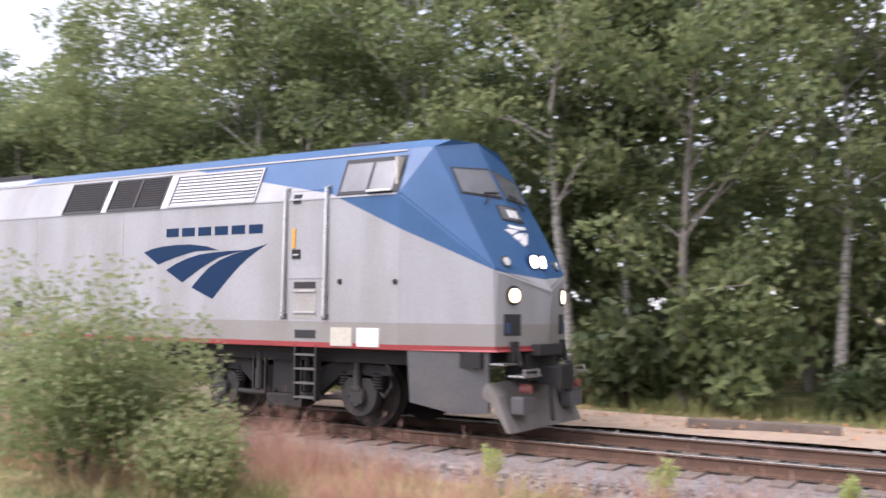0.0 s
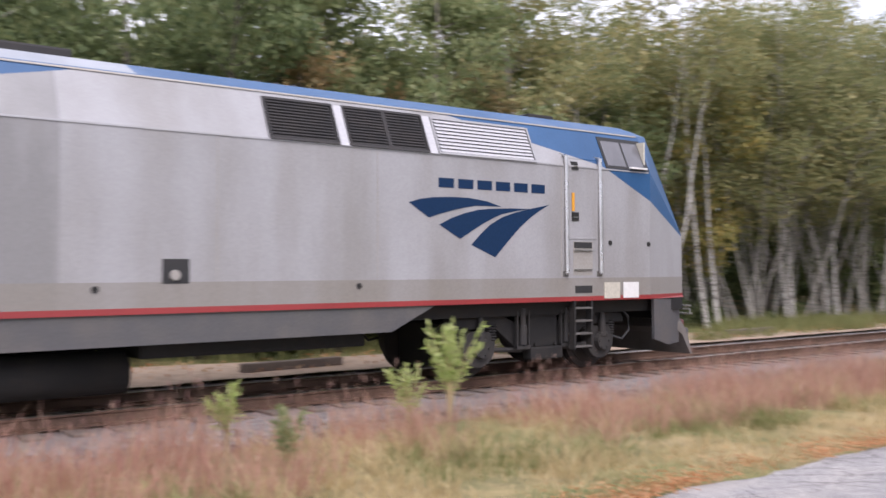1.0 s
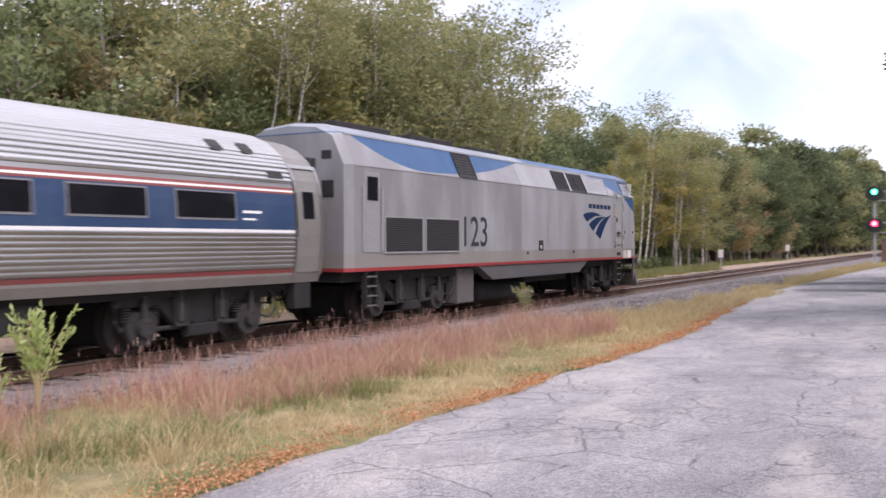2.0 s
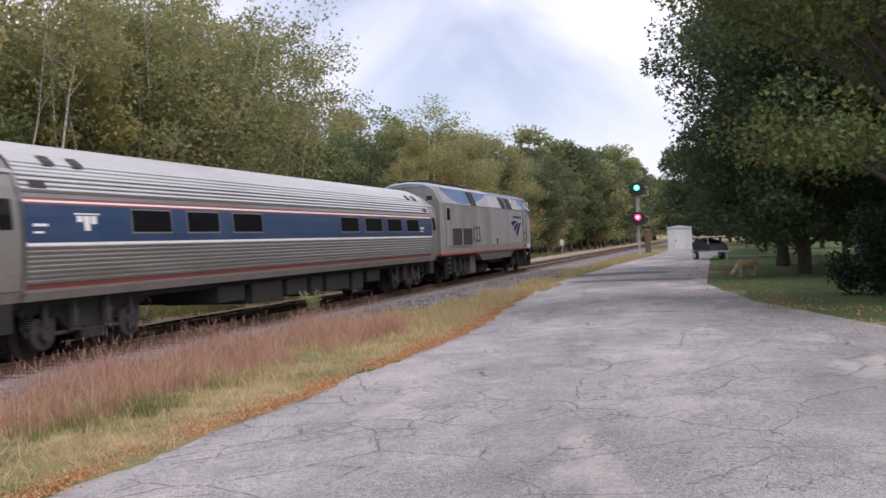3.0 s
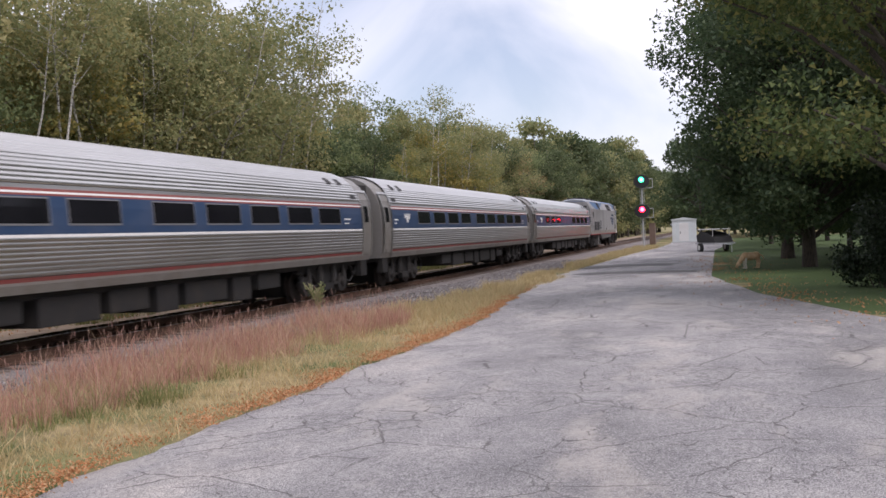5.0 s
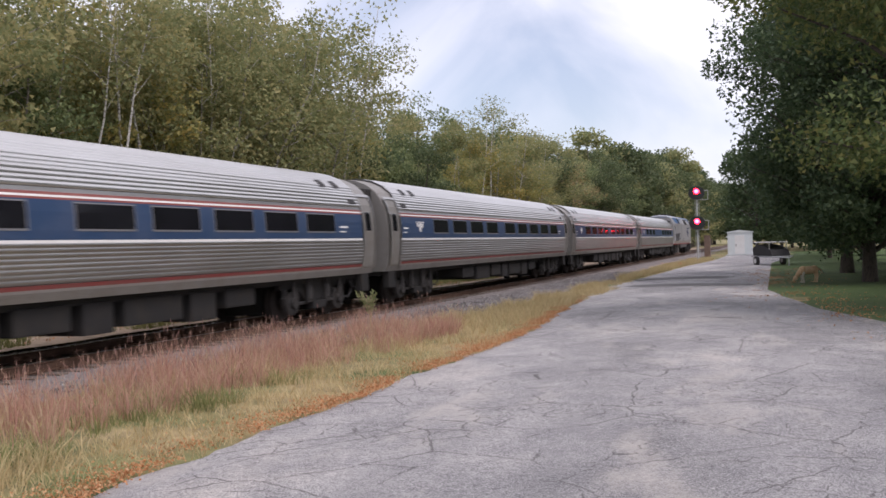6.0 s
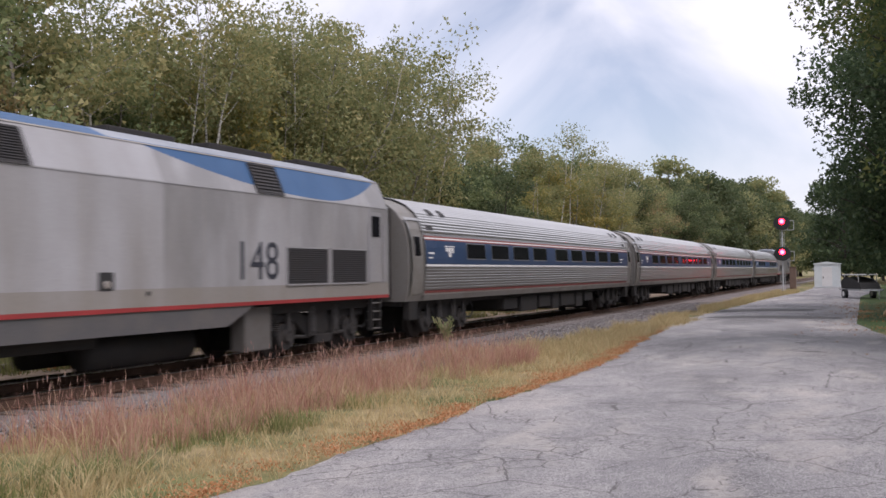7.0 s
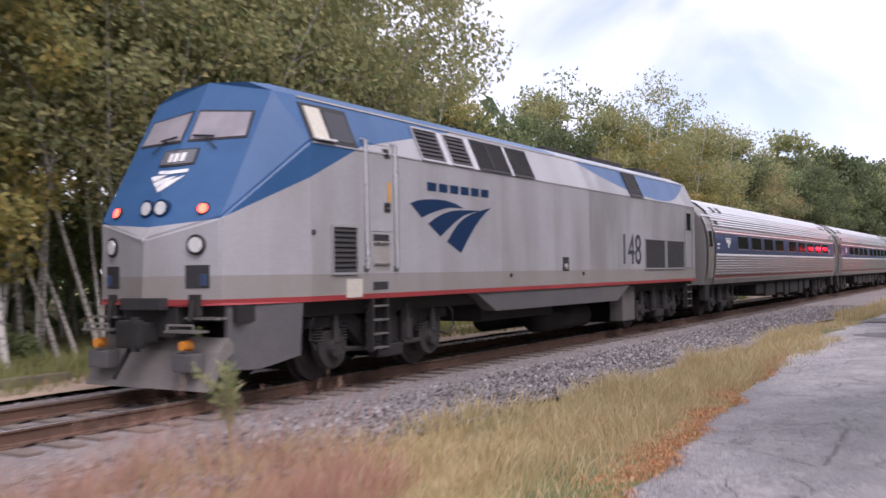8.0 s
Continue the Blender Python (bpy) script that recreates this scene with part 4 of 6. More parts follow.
def louvre(parent, s, u0, u1, z0, z1, slats, mat, name="air_intake", frame_mat=None, mid=0):
    """A framed opening with sloping slats."""
    bm = bmesh.new()
    slab(bm, s, u0, u1, z0, z1, 0.004, 0.02)
    body = part(name, bm, MAT["black"], parent)
    for k in range(slats):
        bm = bmesh.new()
        z = z0 + (z1 - z0) * (k + 0.5) / slats
        h = (z1 - z0) / slats * 0.36
        v = [bm.verts.new((u, s * (side_y(zz) + o), zz)) for u, zz, o in ((u0 + 0.02, z - h, 0.03), (u1 - 0.02, z - h, 0.03), (u1 - 0.02, z + h, 0.006), (u0 + 0.02, z + h, 0.006))]
        w = [bm.verts.new((u, s * (side_y(zz) + o), zz)) for u, zz, o in ((u0 + 0.02, z - h - 0.006, 0.028), (u1 - 0.02, z - h - 0.006, 0.028), (u1 - 0.02, z + h - 0.006, 0.004), (u0 + 0.02, z + h - 0.006, 0.004))]
        bm.faces.new(v), bm.faces.new(w)
        for i in range(4):
            bm.faces.new((v[i], v[(i + 1) % 4], w[(i + 1) % 4], w[i]))
        part("slat", bm, mat, body)
    bm = bmesh.new()
    for a, b, c, d in ((u0 - 0.035, u0, z0 - 0.03, z1 + 0.03), (u1, u1 + 0.035, z0 - 0.03, z1 + 0.03), (u0, u1, z0 - 0.035, z0), (u0, u1, z1, z1 + 0.035)):
        slab(bm, s, a, b, c, d, 0.03, 0.04)
    if mid:
        slab(bm, s, mid - 0.03, mid + 0.03, z0, z1, 0.032, 0.04)
    part("frame", bm, frame_mat or MAT["silver"], body)
    return body


def text_on(parent, s, body, u, z, h, width, mat):
    c = bpy.data.curves.new("number", "FONT")
    c.body, c.size, c.extrude, c.align_x = body, 1.0, 0.004, "LEFT"
    tmp = bpy.data.objects.new("number", c)
    scene.collection.objects.link(tmp)
    bpy.context.view_layer.update()
    me = bpy.data.meshes.new_from_object(tmp.evaluated_get(bpy.context.evaluated_depsgraph_get()))
    bpy.data.objects.remove(tmp)
    co = np.array([v.co for v in me.vertices])
    lo, hi = co.min(0), co.max(0)
    for v in me.vertices:
        v.co = ((v.co.x - lo[0]) / (hi[0] - lo[0]) * width, (v.co.y - lo[1]) / (hi[1] - lo[1]) * h, v.co.z)
    me.materials.append(mat)
    ob = new("number", me)
    ob.parent = parent
    ob.matrix_local = pose(u, s * 1.505, z, 90, 0, 0) if s < 0 else pose(u, s * 1.505, z, 90, 0, 180)
    return tagged(ob, "dark blue painted number " + body)


SWOOSH = [[(333, 430), (365, 421), (400, 416), (450, 413), (500, 413), (555, 419), (598, 430), (560, 430), (520, 431), (485, 437), (450, 445), (415, 454), (387, 463)],
          [(416, 478), (450, 462), (490, 449), (530, 440), (570, 436), (630, 433), (692, 432), (650, 438), (600, 448), (570, 460), (540, 474), (505, 493), (475, 510)],
          [(508, 523), (535, 498), (565, 474), (600, 456), (640, 443), (700, 430), (752, 420), (720, 436), (690, 454), (658, 478), (630, 503), (604, 528), (580, 552)]]


def markings(t, s, number):
    flip = (lambda u: u) if s < 0 else (lambda u: 30.41 - u)
    for pts in SWOOSH:
        outline(t, "emblem_blade", s, [(flip(14.38 + (x - 414) / 151.0), 2.935 - (y - 392) / 156.0) for x, y in pts], MAT["blue_mark"], 0.005, "dark blue painted emblem stroke")
    for k in range(6):
        u = 14.38 + k * 0.372
        outline(t, "lettering_bar", s, [(flip(u), 2.935), (flip(u + 0.29), 2.935), (flip(u + 0.29), 3.075), (flip(u), 3.075)], MAT["blue_mark"], 0.005, "dark blue lettering bar")
    text_on(t, s, number, 5.50 if s < 0 else 6.80, 1.70, 0.76, 1.28, MAT["number_grey"])


def ladder(t, s, u0, u1, z0, z1):
    bm = bmesh.new()
    for u in (u0, u1):
        box(bm, u - 0.02, u + 0.02, s * 1.38, s * 1.50, z0, z1)
    part("step_rail", bm, MAT["truck"], t)
    for k in range(4):
        z = z0 + 0.03 + (z1 - z0 - 0.1) * k / 3.5
        bm = bmesh.new()
        box(bm, u0, u1, s * 1.34, s * 1.51, z, z + 0.03, 0.006)
        part("step", bm, MAT["dust"], t, "worn grey step")


NOSE = 19.1
E_, F_, H_, J_ = (Vector((19.42, 1.10, 4.12)), Vector((19.50, 0, 4.33)), Vector((20.46, 1.12, 2.33)), Vector((20.74, 0, 2.06)))


def on_front(y, f, out=0.0):
    """A point of the sloping front: y across, f from the roof's edge down."""
    c, e = F_.lerp(J_, f), E_.lerp(H_, f)
    p = c.lerp(e, abs(y) / e.y)
    if y < 0:
        p = Vector((p.x, -p.y, p.z))
    d = Vector((0.87, 0.1 * (1 if y > 0 else -1), 0.48)).normalized()
    return p + d * out


def half_of(pts, side):
    """The part of an outline on one side of the nose's middle ridge."""
    out = []
    for (y0, f0), (y1, f1) in zip(pts, pts[1:] + pts[:1]):
        if y0 * side >= 0:
            out.append((y0, f0))
        if y0 * y1 < 0:
            out.append((0.0, f0 + (f1 - f0) * y0 / (y0 - y1)))
    return out


def front_panel(t, name, pts, mat, out=0.012, label=""):
    bm = bmesh.new()
    for side in (-1, 1):
        p = half_of(list(pts), side)
        if len(p) < 3 or max(abs(y) for y, _ in p) < 1e-6:
            continue
        ahead = lambda y, f, d: on_front(y, f, d) if y else F_.lerp(J_, f) + Vector((0.87, 0, 0.48)).normalized() * d
        a = [bm.verts.new(ahead(y, f, out)) for y, f in p]
        b = [bm.verts.new(ahead(y, f, -0.02)) for y, f in p]
        bm.faces.new(a), bm.faces.new(b)
        for i in range(len(p)):
            bm.faces.new((a[i], a[(i + 1) % len(p)], b[(i + 1) % len(p)], b[i]))
    return part(name, bm, mat, t, label)


def lamp(t, p, d, r, mat, name, label, ring=MAT["black"]):
    p, d = Vector(p), Vector(d).normalized()
    bm = bmesh.new()
    rod(bm, p - d * 0.05, p + d * 0.035, r * 1.18, r * 1.18, 20)
    ob = part(name, bm, ring, t)
    bm = bmesh.new()
    rod(bm, p - d * 0.03, p + d * 0.045, r, r * 0.85, 20)
    part("lens", bm, mat, ob, label)
    return ob


def loco(label, number, leading):
    t = thing("locomotive", label, "locomotive", "train")
    bm = bmesh.new()
    half = [(1.5, 1.2), (1.5, 3.42), (1.2, 4.1), (0.75, 4.3), (0.0, 4.36)]
    ring = [(-y, z) for y, z in half] + [(y, z) for y, z in reversed(half[:-1])]
    stations = [(0.4, 0.93), (0.62, 1.0), (5.0, 1), (10.0, 1), (15.0, 1), (NOSE, 1.0)]
    rows = [[bm.verts.new((u, y * k, z if z < 3.5 else z - (1 - k) * 1.2)) for y, z in ring] for u, k in stations]
    for a, b in zip(rows, rows[1:]):
        for i in range(len(ring) - 1):
            bm.faces.new((a[i], a[i + 1], b[i + 1], b[i]))
        bm.faces.new((a[-1], a[0], b[0], b[-1]))
    bm.faces.new(rows[0])
    part("body", bm, MAT["livery"], t, "dirty silver body with blue roof line")
    # nose
    bm = bmesh.new()
    for s in (-1, 1):
        k = lambda p: bm.verts.new((p[0], s * p[1], p[2]))
        a, b, c, d0 = (NOSE, 1.5, 1.2), (NOSE, 1.5, 3.42), (NOSE, 1.2, 4.1), (NOSE, 0.75, 4.3)
        g, i0 = (20.46, 1.12, 1.2), (20.74, 0, 1.2)
        e, f, h, j, top = tuple(E_), tuple(F_), tuple(H_), tuple(J_), (NOSE, 0, 4.36)
        e2 = (19.47, 0.70, 4.275)
        for poly in ((a, g, h, b), (b, h, e, c), (c, e, e2, d0), (d0, e2, f, top), (f, e2, e), (j, h, g, i0), (a, g, i0, (NOSE, 0, 1.2))):
            bm.faces.new([k(p) for p in poly])
        for i in range(6):
            q0, q1 = i / 6, (i + 1) / 6
            bm.faces.new([k(p) for p in (F_.lerp(J_, q0), E_.lerp(H_, q0), E_.lerp(H_, q1), F_.lerp(J_, q1))])
    bmesh.ops.remove_doubles(bm, verts=bm.verts, dist=0.001)
    bmesh.ops.bevel(bm, geom=[e for e in bm.edges if e.calc_length() > 0.3 and len(e.link_faces) == 2 and e.calc_face_angle(0) > 0.3 and max(v.co.z for v in e.verts) < 3.9], offset=0.03, segments=2, affect="EDGES")
    part("nose", bm, MAT["livery"], t, "blue wedge-shaped nose over a silver base")
    for s in (-1, 1):
        front_panel(t, "windscreen", [(s * 0.05, 0.185), (s * 0.97, 0.175), (s * 1.02, 0.39), (s * 0.06, 0.40)], MAT["black"], 0.008)
        front_panel(t, "windscreen_pane", [(s * 0.08, 0.20), (s * 0.93, 0.19), (s * 0.98, 0.375), (s * 0.09, 0.385)], MAT["cab_glass"] if leading else MAT["pale_pane"], 0.016)
        bm = bmesh.new()
        rod(bm, on_front(s * 0.6, 0.46, 0.03), on_front(s * 0.35, 0.37, 0.04), 0.012, 0.01, 6)
        rod(bm, on_front(s * 0.15, 0.365, 0.04), on_front(s * 0.5, 0.375, 0.04), 0.014, 0.014, 6)
        part("wiper", bm, MAT["black"], t)
        d = (0.93, s * 0.25, 0.3)
        lamp(t, on_front(s * 0.80, 0.90, 0.0), d, 0.075, MAT["lamp_off"] if leading else MAT["marker"], "marker_light", "red marker light, lit" if not leading else "marker light, dark")
        lamp(t, on_front(s * 0.13, 0.83, 0.02), (1, s * 0.1, 0.15), 0.105, MAT["headlight"] if leading else MAT["lamp_off"], "headlight", "round headlight", MAT["blue_mark"])
        y = 0.78
        fx = 20.74 - 0.28 * y / 1.12
        lamp(t, (fx, s * y, 1.98), (1, s * 0.24, 0), 0.115, MAT["ditch"] if leading else MAT["lamp_off"], "ditch_light", "round lower front light", MAT["under"])
        bm = bmesh.new()
        v = [(20.74 - 0.25 * q + 0.006, s * q, z) for q, z in ((0.62, 1.42), (0.96, 1.42), (0.96, 1.72), (0.62, 1.72))]
        w = [(x - 0.1, y2, z) for x, y2, z in v]
        vv, ww = [bm.verts.new(p) for p in v], [bm.verts.new(p) for p in w]
        bm.faces.new(vv), bm.faces.new(ww)
        for i in range(4):
            bm.faces.new((vv[i], vv[(i + 1) % 4], ww[(i + 1) % 4], ww[i]))
        part("socket_box", bm, MAT["black"], t, "dark cable recess")
        bm = bmesh.new()
        box(bm, 20.5, 20.54, s * 0.78, s * 0.92, 1.45, 1.6, 0.01)
        part("cable_plug", bm, MAT["coach_blue"], t, "blue plug")
        # front steps, grab irons, end lamps
        bm = bmesh.new()
        box(bm, 20.42, 20.62, s * 0.62, s * 1.2, 1.02, 1.05, 0.008)
        box(bm, 20.62, 20.86, s * 0.50, s * 1.05, 0.86, 0.89, 0.008)
        part("front_step", bm, MAT["steel"], t, "bright metal front step")
        bm = bmesh.new()
        for q in (0.55, 1.0):
            rod(bm, (20.84, s * q, 0.88), (20.84, s * q, 0.96), 0.012)
        rod(bm, (20.84, s * 0.55, 0.96), (20.84, s * 1.0, 0.96), 0.014)
        part("grab_iron", bm, MAT["steel"], t, "bright grab iron")
        bm = bmesh.new()
        box(bm, 20.62, 20.82, s * 0.6, s * 0.98, 0.36, 0.60, 0.03)
        part("foot_board", bm, MAT["skirt"], t)
        bm = bmesh.new()
        rod(bm, (20.7, s * 0.8, 0.70), (20.84, s * 0.8, 0.70), 0.075, 0.06, 12)
        part("air_connector", bm, MAT["orange_lamp"] if not leading else MAT["coach_red"], t, "coloured air hose end")
        bm = bmesh.new()
        box(bm, 20.5, 20.6, s * 0.68, s * 0.84, 1.06, 1.34, 0.01)
        rod(bm, (20.6, s * 0.76, 1.26), (20.66, s * 0.76, 1.0), 0.04, 0.03, 8)
        part("hose_bracket", bm, MAT["under"], t)
    front_panel(t, "number_board", [(-0.32, 0.445), (0.32, 0.445), (0.34, 0.555), (-0.34, 0.555)], MAT["black"], 0.012)
    front_panel(t, "number_board_glass", [(-0.29, 0.455), (0.29, 0.455), (0.31, 0.545), (-0.31, 0.545)], MAT["grey_pane"], 0.02)
    for k in range(3):
        front_panel(t, "board_bar", [(-0.14 + k * 0.11, 0.475), (-0.07 + k * 0.11, 0.475), (-0.07 + k * 0.11, 0.53), (-0.14 + k * 0.11, 0.53)], MAT["white"], 0.026)
    front_panel(t, "front_lettering", [(-0.26, 0.582), (0.27, 0.582), (0.27, 0.604), (-0.26, 0.604)], MAT["white"], 0.012, "white lettering bar")
    for pts in (((-0.41, 0.628), (-0.30, 0.616), (-0.05, 0.611), (-0.17, 0.634), (-0.29, 0.656)), ((-0.29, 0.664), (-0.11, 0.633), (0.125, 0.620), (-0.05, 0.660), (-0.20, 0.690)), ((-0.18, 0.696), (-0.02, 0.650), (0.26, 0.624), (0.095, 0.673), (-0.10, 0.720))):
        front_panel(t, "front_emblem", pts, MAT["white"], 0.012, "white emblem stroke")
    # pilot, coupler
    bm = bmesh.new()
    prism_y(bm, [(20.36, 0.78), (20.52, 0.60), (20.72, 0.12), (20.66, 0.12), (20.42, 0.5), (20.2, 0.62)], -1.15, 1.15)
    part("pilot", bm, MAT["pilot"], t, "dusty grey pilot plate")
    bm = bmesh.new()
    box(bm, 20.3, 20.62, -0.5, 0.5, 0.78, 1.18, 0.02)
    part("buffer_beam", bm, MAT["under"], t)
    bm = bmesh.new()
    box(bm, 20.5, 20.95, -0.14, 0.14, 0.72, 0.98, 0.03)
    box(bm, 20.9, 21.03, -0.2, 0.22, 0.66, 1.02, 0.04)
    rod(bm, (20.98, 0.12, 0.62), (20.98, 0.12, 1.06), 0.06, 0.06, 10)
    rod(bm, (20.8, -0.1, 0.75), (20.95, -0.32, 0.25), 0.035, 0.03, 8)
    part("coupler", bm, MAT["under"], t)
    bm = bmesh.new()
    box(bm, 20.45, 20.78, -0.4, 0.36, 1.14, 1.3, 0.02)
    part("coupler_hatch", bm, MAT["black"], t)
    bm = bmesh.new()
    box(bm, 0.0, 0.5, -0.15, 0.15, 0.72, 0.98, 0.03)
    part("rear_coupler", bm, MAT["under"], t)
    # underframe
    bm = bmesh.new()
    box(bm, 0.5, 20.3, -1.25, 1.25, 0.98, 1.2)
    part("underframe", bm, MAT["under"], t)
    for s in (-1, 1):
        bm = bmesh.new()
        prism_y(bm, [(6.3, 1.2), (7.19, 0.82), (13.57, 0.84), (14.35, 1.2)], s * 1.2, s * 1.47)
        part("side_skirt", bm, MAT["skirt"], t, "dark grey side skirt")
        bm = bmesh.new()
        v = [bm.verts.new(p) for p in ((19.24, s * 1.46, 1.19), (20.36, s * 1.14, 1.19), (20.36, s * 1.12, 0.36), (19.9, s * 1.25, 0.34), (19.28, s * 1.44, 0.48))]
        w = [bm.verts.new((p.co.x, p.co.y - s * 0.06, p.co.z)) for p in v]
        bm.faces.new(v), bm.faces.new(w)
        for i in range(5):
            bm.faces.new((v[i], v[(i + 1) % 5], w[(i + 1) % 5], w[i]))
        part("front_skirt", bm, MAT["skirt"], t, "dark grey front skirt")
        bm = bmesh.new()
        box(bm, 5.5, 6.4, s * 0.95, s * 1.3, 0.27, 1.15, 0.03)
        part("battery_box", bm, MAT["dust"], t, "dusty equipment box")
        # side fittings
        for u, z in ((18.06, 2.17), (19.05, 2.16), (9.4, 1.5), (13.0, 1.5)):
            bm = bmesh.new()
            rod(bm, (u, s * 1.49, z), (u, s * 1.515, z), 0.045, 0.04, 12)
            part("bolt_cap", bm, MAT["under"], t)
        bm = bmesh.new()
        slab(bm, s, 10.2, 10.54, 1.56, 1.86, 0.004, 0.02)
        f = part("fuel_filler", bm, MAT["black"], t, "dark recessed fuel filler")
        bm = bmesh.new()
        rod(bm, (10.36, s * 1.5, 1.66), (10.36, s * 1.53, 1.66), 0.07, 0.06, 12)
        part("filler_cap", bm, MAT["sill"], f)
        louvre(t, s, 1.80, 3.40, 1.60, 2.35, 16, MAT["louver"], "radiator_grille")
        louvre(t, s, 3.57, 5.20, 1.60, 2.35, 16, MAT["louver"], "radiator_grille")
        louvre(t, s, 5.30, 6.20, 3.46, 4.02, 8, MAT["louver"], "roof_grille", MAT["louver"])
        if s < 0:
            louvre(t, s, 11.66, 12.66, 3.46, 3.98, 12, MAT["louver"], frame_mat=MAT["louver"])
            louvre(t, s, 12.88, 14.19, 3.46, 3.98, 12, MAT["louver"], frame_mat=MAT["louver"], mid=13.53)
            louvre(t, s, 14.42, 16.32, 3.46, 3.97, 9, MAT["pale_silver"], "slatted_intake", MAT["silver"])
        else:
            louvre(t, s, 11.9, 12.75, 3.46, 3.98, 12, MAT["louver"], frame_mat=MAT["louver"])
            louvre(t, s, 12.95, 14.15, 3.46, 3.98, 12, MAT["louver"], frame_mat=MAT["louver"], mid=13.6)
            louvre(t, s, 14.45, 15.15, 3.46, 3.98, 7, MAT["louver"], "slatted_intake", MAT["silver"])
            louvre(t, s, 15.4, 16.15, 3.46, 3.98, 7, MAT["louver"], "slatted_intake", MAT["silver"])
            louvre(t, s, 18.05, 18.62, 1.60, 2.25, 9, MAT["louver"], "cab_grille")
        for u0, u1 in ((12.70, 12.84), (14.23, 14.37)) if s < 0 else ((12.79, 12.91), (14.22, 14.40), (15.2, 15.35)):
            part("white_post", slab(bmesh.new(), s, u0, u1, 3.42, 4.0, 0.02, 0.03), MAT["pale_silver"], t, "pale silver post between the intakes")
        # cab window
        bm = bmesh.new()
        slab(bm, s, 17.98, 19.08, 3.44, 4.0, 0.012, 0.03)
        w = part("cab_window", bm, MAT["black"], t, "framed sliding cab window")
        for a, b, mat in ((18.03, 18.50, "grey_pane"), (18.55, 18.96, "grey_pane")) if s < 0 else ((18.05, 18.58, "glass"),):
            bm = bmesh.new()
            slab(bm, s, a, b, 3.49, 3.93, 0.02, 0.02)
            part("pane", bm, MAT[mat], w)
        bm = bmesh.new()
        if s < 0:
            box(bm, 18.99, 19.03, s * 1.26, s * 1.45, 3.48, 3.96, 0.01)
        else:
            slab(bm, s, 18.66, 19.0, 3.48, 3.95, 0.04, 0.03)
        part("wind_deflector", bm, MAT["cream"], w, "cream wind deflector")
        bm = bmesh.new()
        box(bm, 18.55, 18.97, s * 1.50, s * 1.56, 3.46, 3.49, 0.008)
        part("arm_rest", bm, MAT["white"], w)
        # cab door, rails, steps
        bm = bmesh.new()
        slab(bm, s, 17.06, 17.74, 2.22, 3.56, 0.008, 0.03)
        d = part("cab_door", bm, MAT["livery"], t, "silver cab door")
        for z in (3.36, 2.52):
            bm = bmesh.new()
            slab(bm, s, 17.14, 17.30, z, z + 0.14, 0.012, 0.02)
            part("latch_pocket", bm, MAT["under"], d)
            bm = bmesh.new()
            box(bm, 17.17, 17.27, s * 1.49, s * 1.52, z + 0.05, z + 0.07)
            part("latch", bm, MAT["steel"], d)
        bm = bmesh.new()
        slab(bm, s, 17.14, 17.20, 2.68, 2.98, 0.014, 0.01)
        part("door_tag", bm, MAT["yellow_tag"], d, "yellow warning tag")
        for u in (17.0, 17.8):
            # Flat strip; its dark grey colour stands for shade inside the rail recess.
            bm = bmesh.new()
            slab(bm, s, u - 0.065, u + 0.065, 1.60, 3.62, 0.004, 0.02)
            part("handrail_recess", bm, MAT["dust"], t)
            bm = bmesh.new()
            rod(bm, (u, s * 1.54, 1.66), (u, s * 1.51, 3.58), 0.036, 0.036, 10)
            rod(bm, (u, s * 1.53, 1.66), (u, s * 1.44, 1.64), 0.024, 0.024, 8)
            rod(bm, (u, s * 1.50, 3.58), (u, s * 1.40, 3.6), 0.024, 0.024, 8)
            part("handrail", bm, MAT["steel"], t, "polished steel handrail")
        bm = bmesh.new()
        slab(bm, s, 17.17, 17.63, 1.62, 2.18, 0.004, 0.02)
        rec = part("step_recess", bm, MAT["sill"], t)
        for z in (1.70, 2.02):
            bm = bmesh.new()
            box(bm, 17.19, 17.61, s * 1.49, s * 1.525, z, z + 0.03)
            part("step_edge", bm, MAT["steel"], rec)
        # Flat black panel paints the shade in the gap above the steps.
        bm = bmesh.new()
        slab(bm, s, 17.19, 17.61, 2.07, 2.17, 0.008, 0.02)
        part("step_shadow_gap", bm, MAT["black"], rec)
        # The shade in the sill's foothold, likewise a black panel.
        bm = bmesh.new()
        slab(bm, s, 17.22, 17.62, 1.33, 1.45, 0.006, 0.02)
        part("sill_step", bm, MAT["black"], t)
        ladder(t, s, 17.22, 17.62, 0.40, 1.24)
        ladder(t, s, 1.08, 1.48, 0.42, 1.24)
        bm = bmesh.new()
        slab(bm, s, 17.91, 18.30, 1.23, 1.50, 0.012, 0.02)
        part("cream_panel", bm, MAT["cream"], t, "cream patch on the sill")
        if s < 0:
            bm = bmesh.new()
            slab(bm, s, 18.39, 18.78, 1.23, 1.50, 0.012, 0.02)
            part("white_panel", bm, MAT["white"], t, "white notice on the sill")
        bm = bmesh.new()
        slab(bm, s, 1.02, 1.58, 1.60, 3.30, 0.012, 0.03)
        d = part("rear_door", bm, MAT["silver"], t, "silver rear door")
        bm = bmesh.new()
        slab(bm, s, 1.10, 1.50, 2.70, 3.20, 0.022, 0.02)
        part("door_window", bm, MAT["glass"], d)
        for u in (0.93, 1.66):
            bm = bmesh.new()
            rod(bm, (u, s * 1.53, 1.62), (u, s * 1.53, 3.0), 0.022, 0.022, 8)
            part("handrail", bm, MAT["silver"], t)
        for u in (7.9, 10.9, 13.3, 16.9):
            bm = bmesh.new()
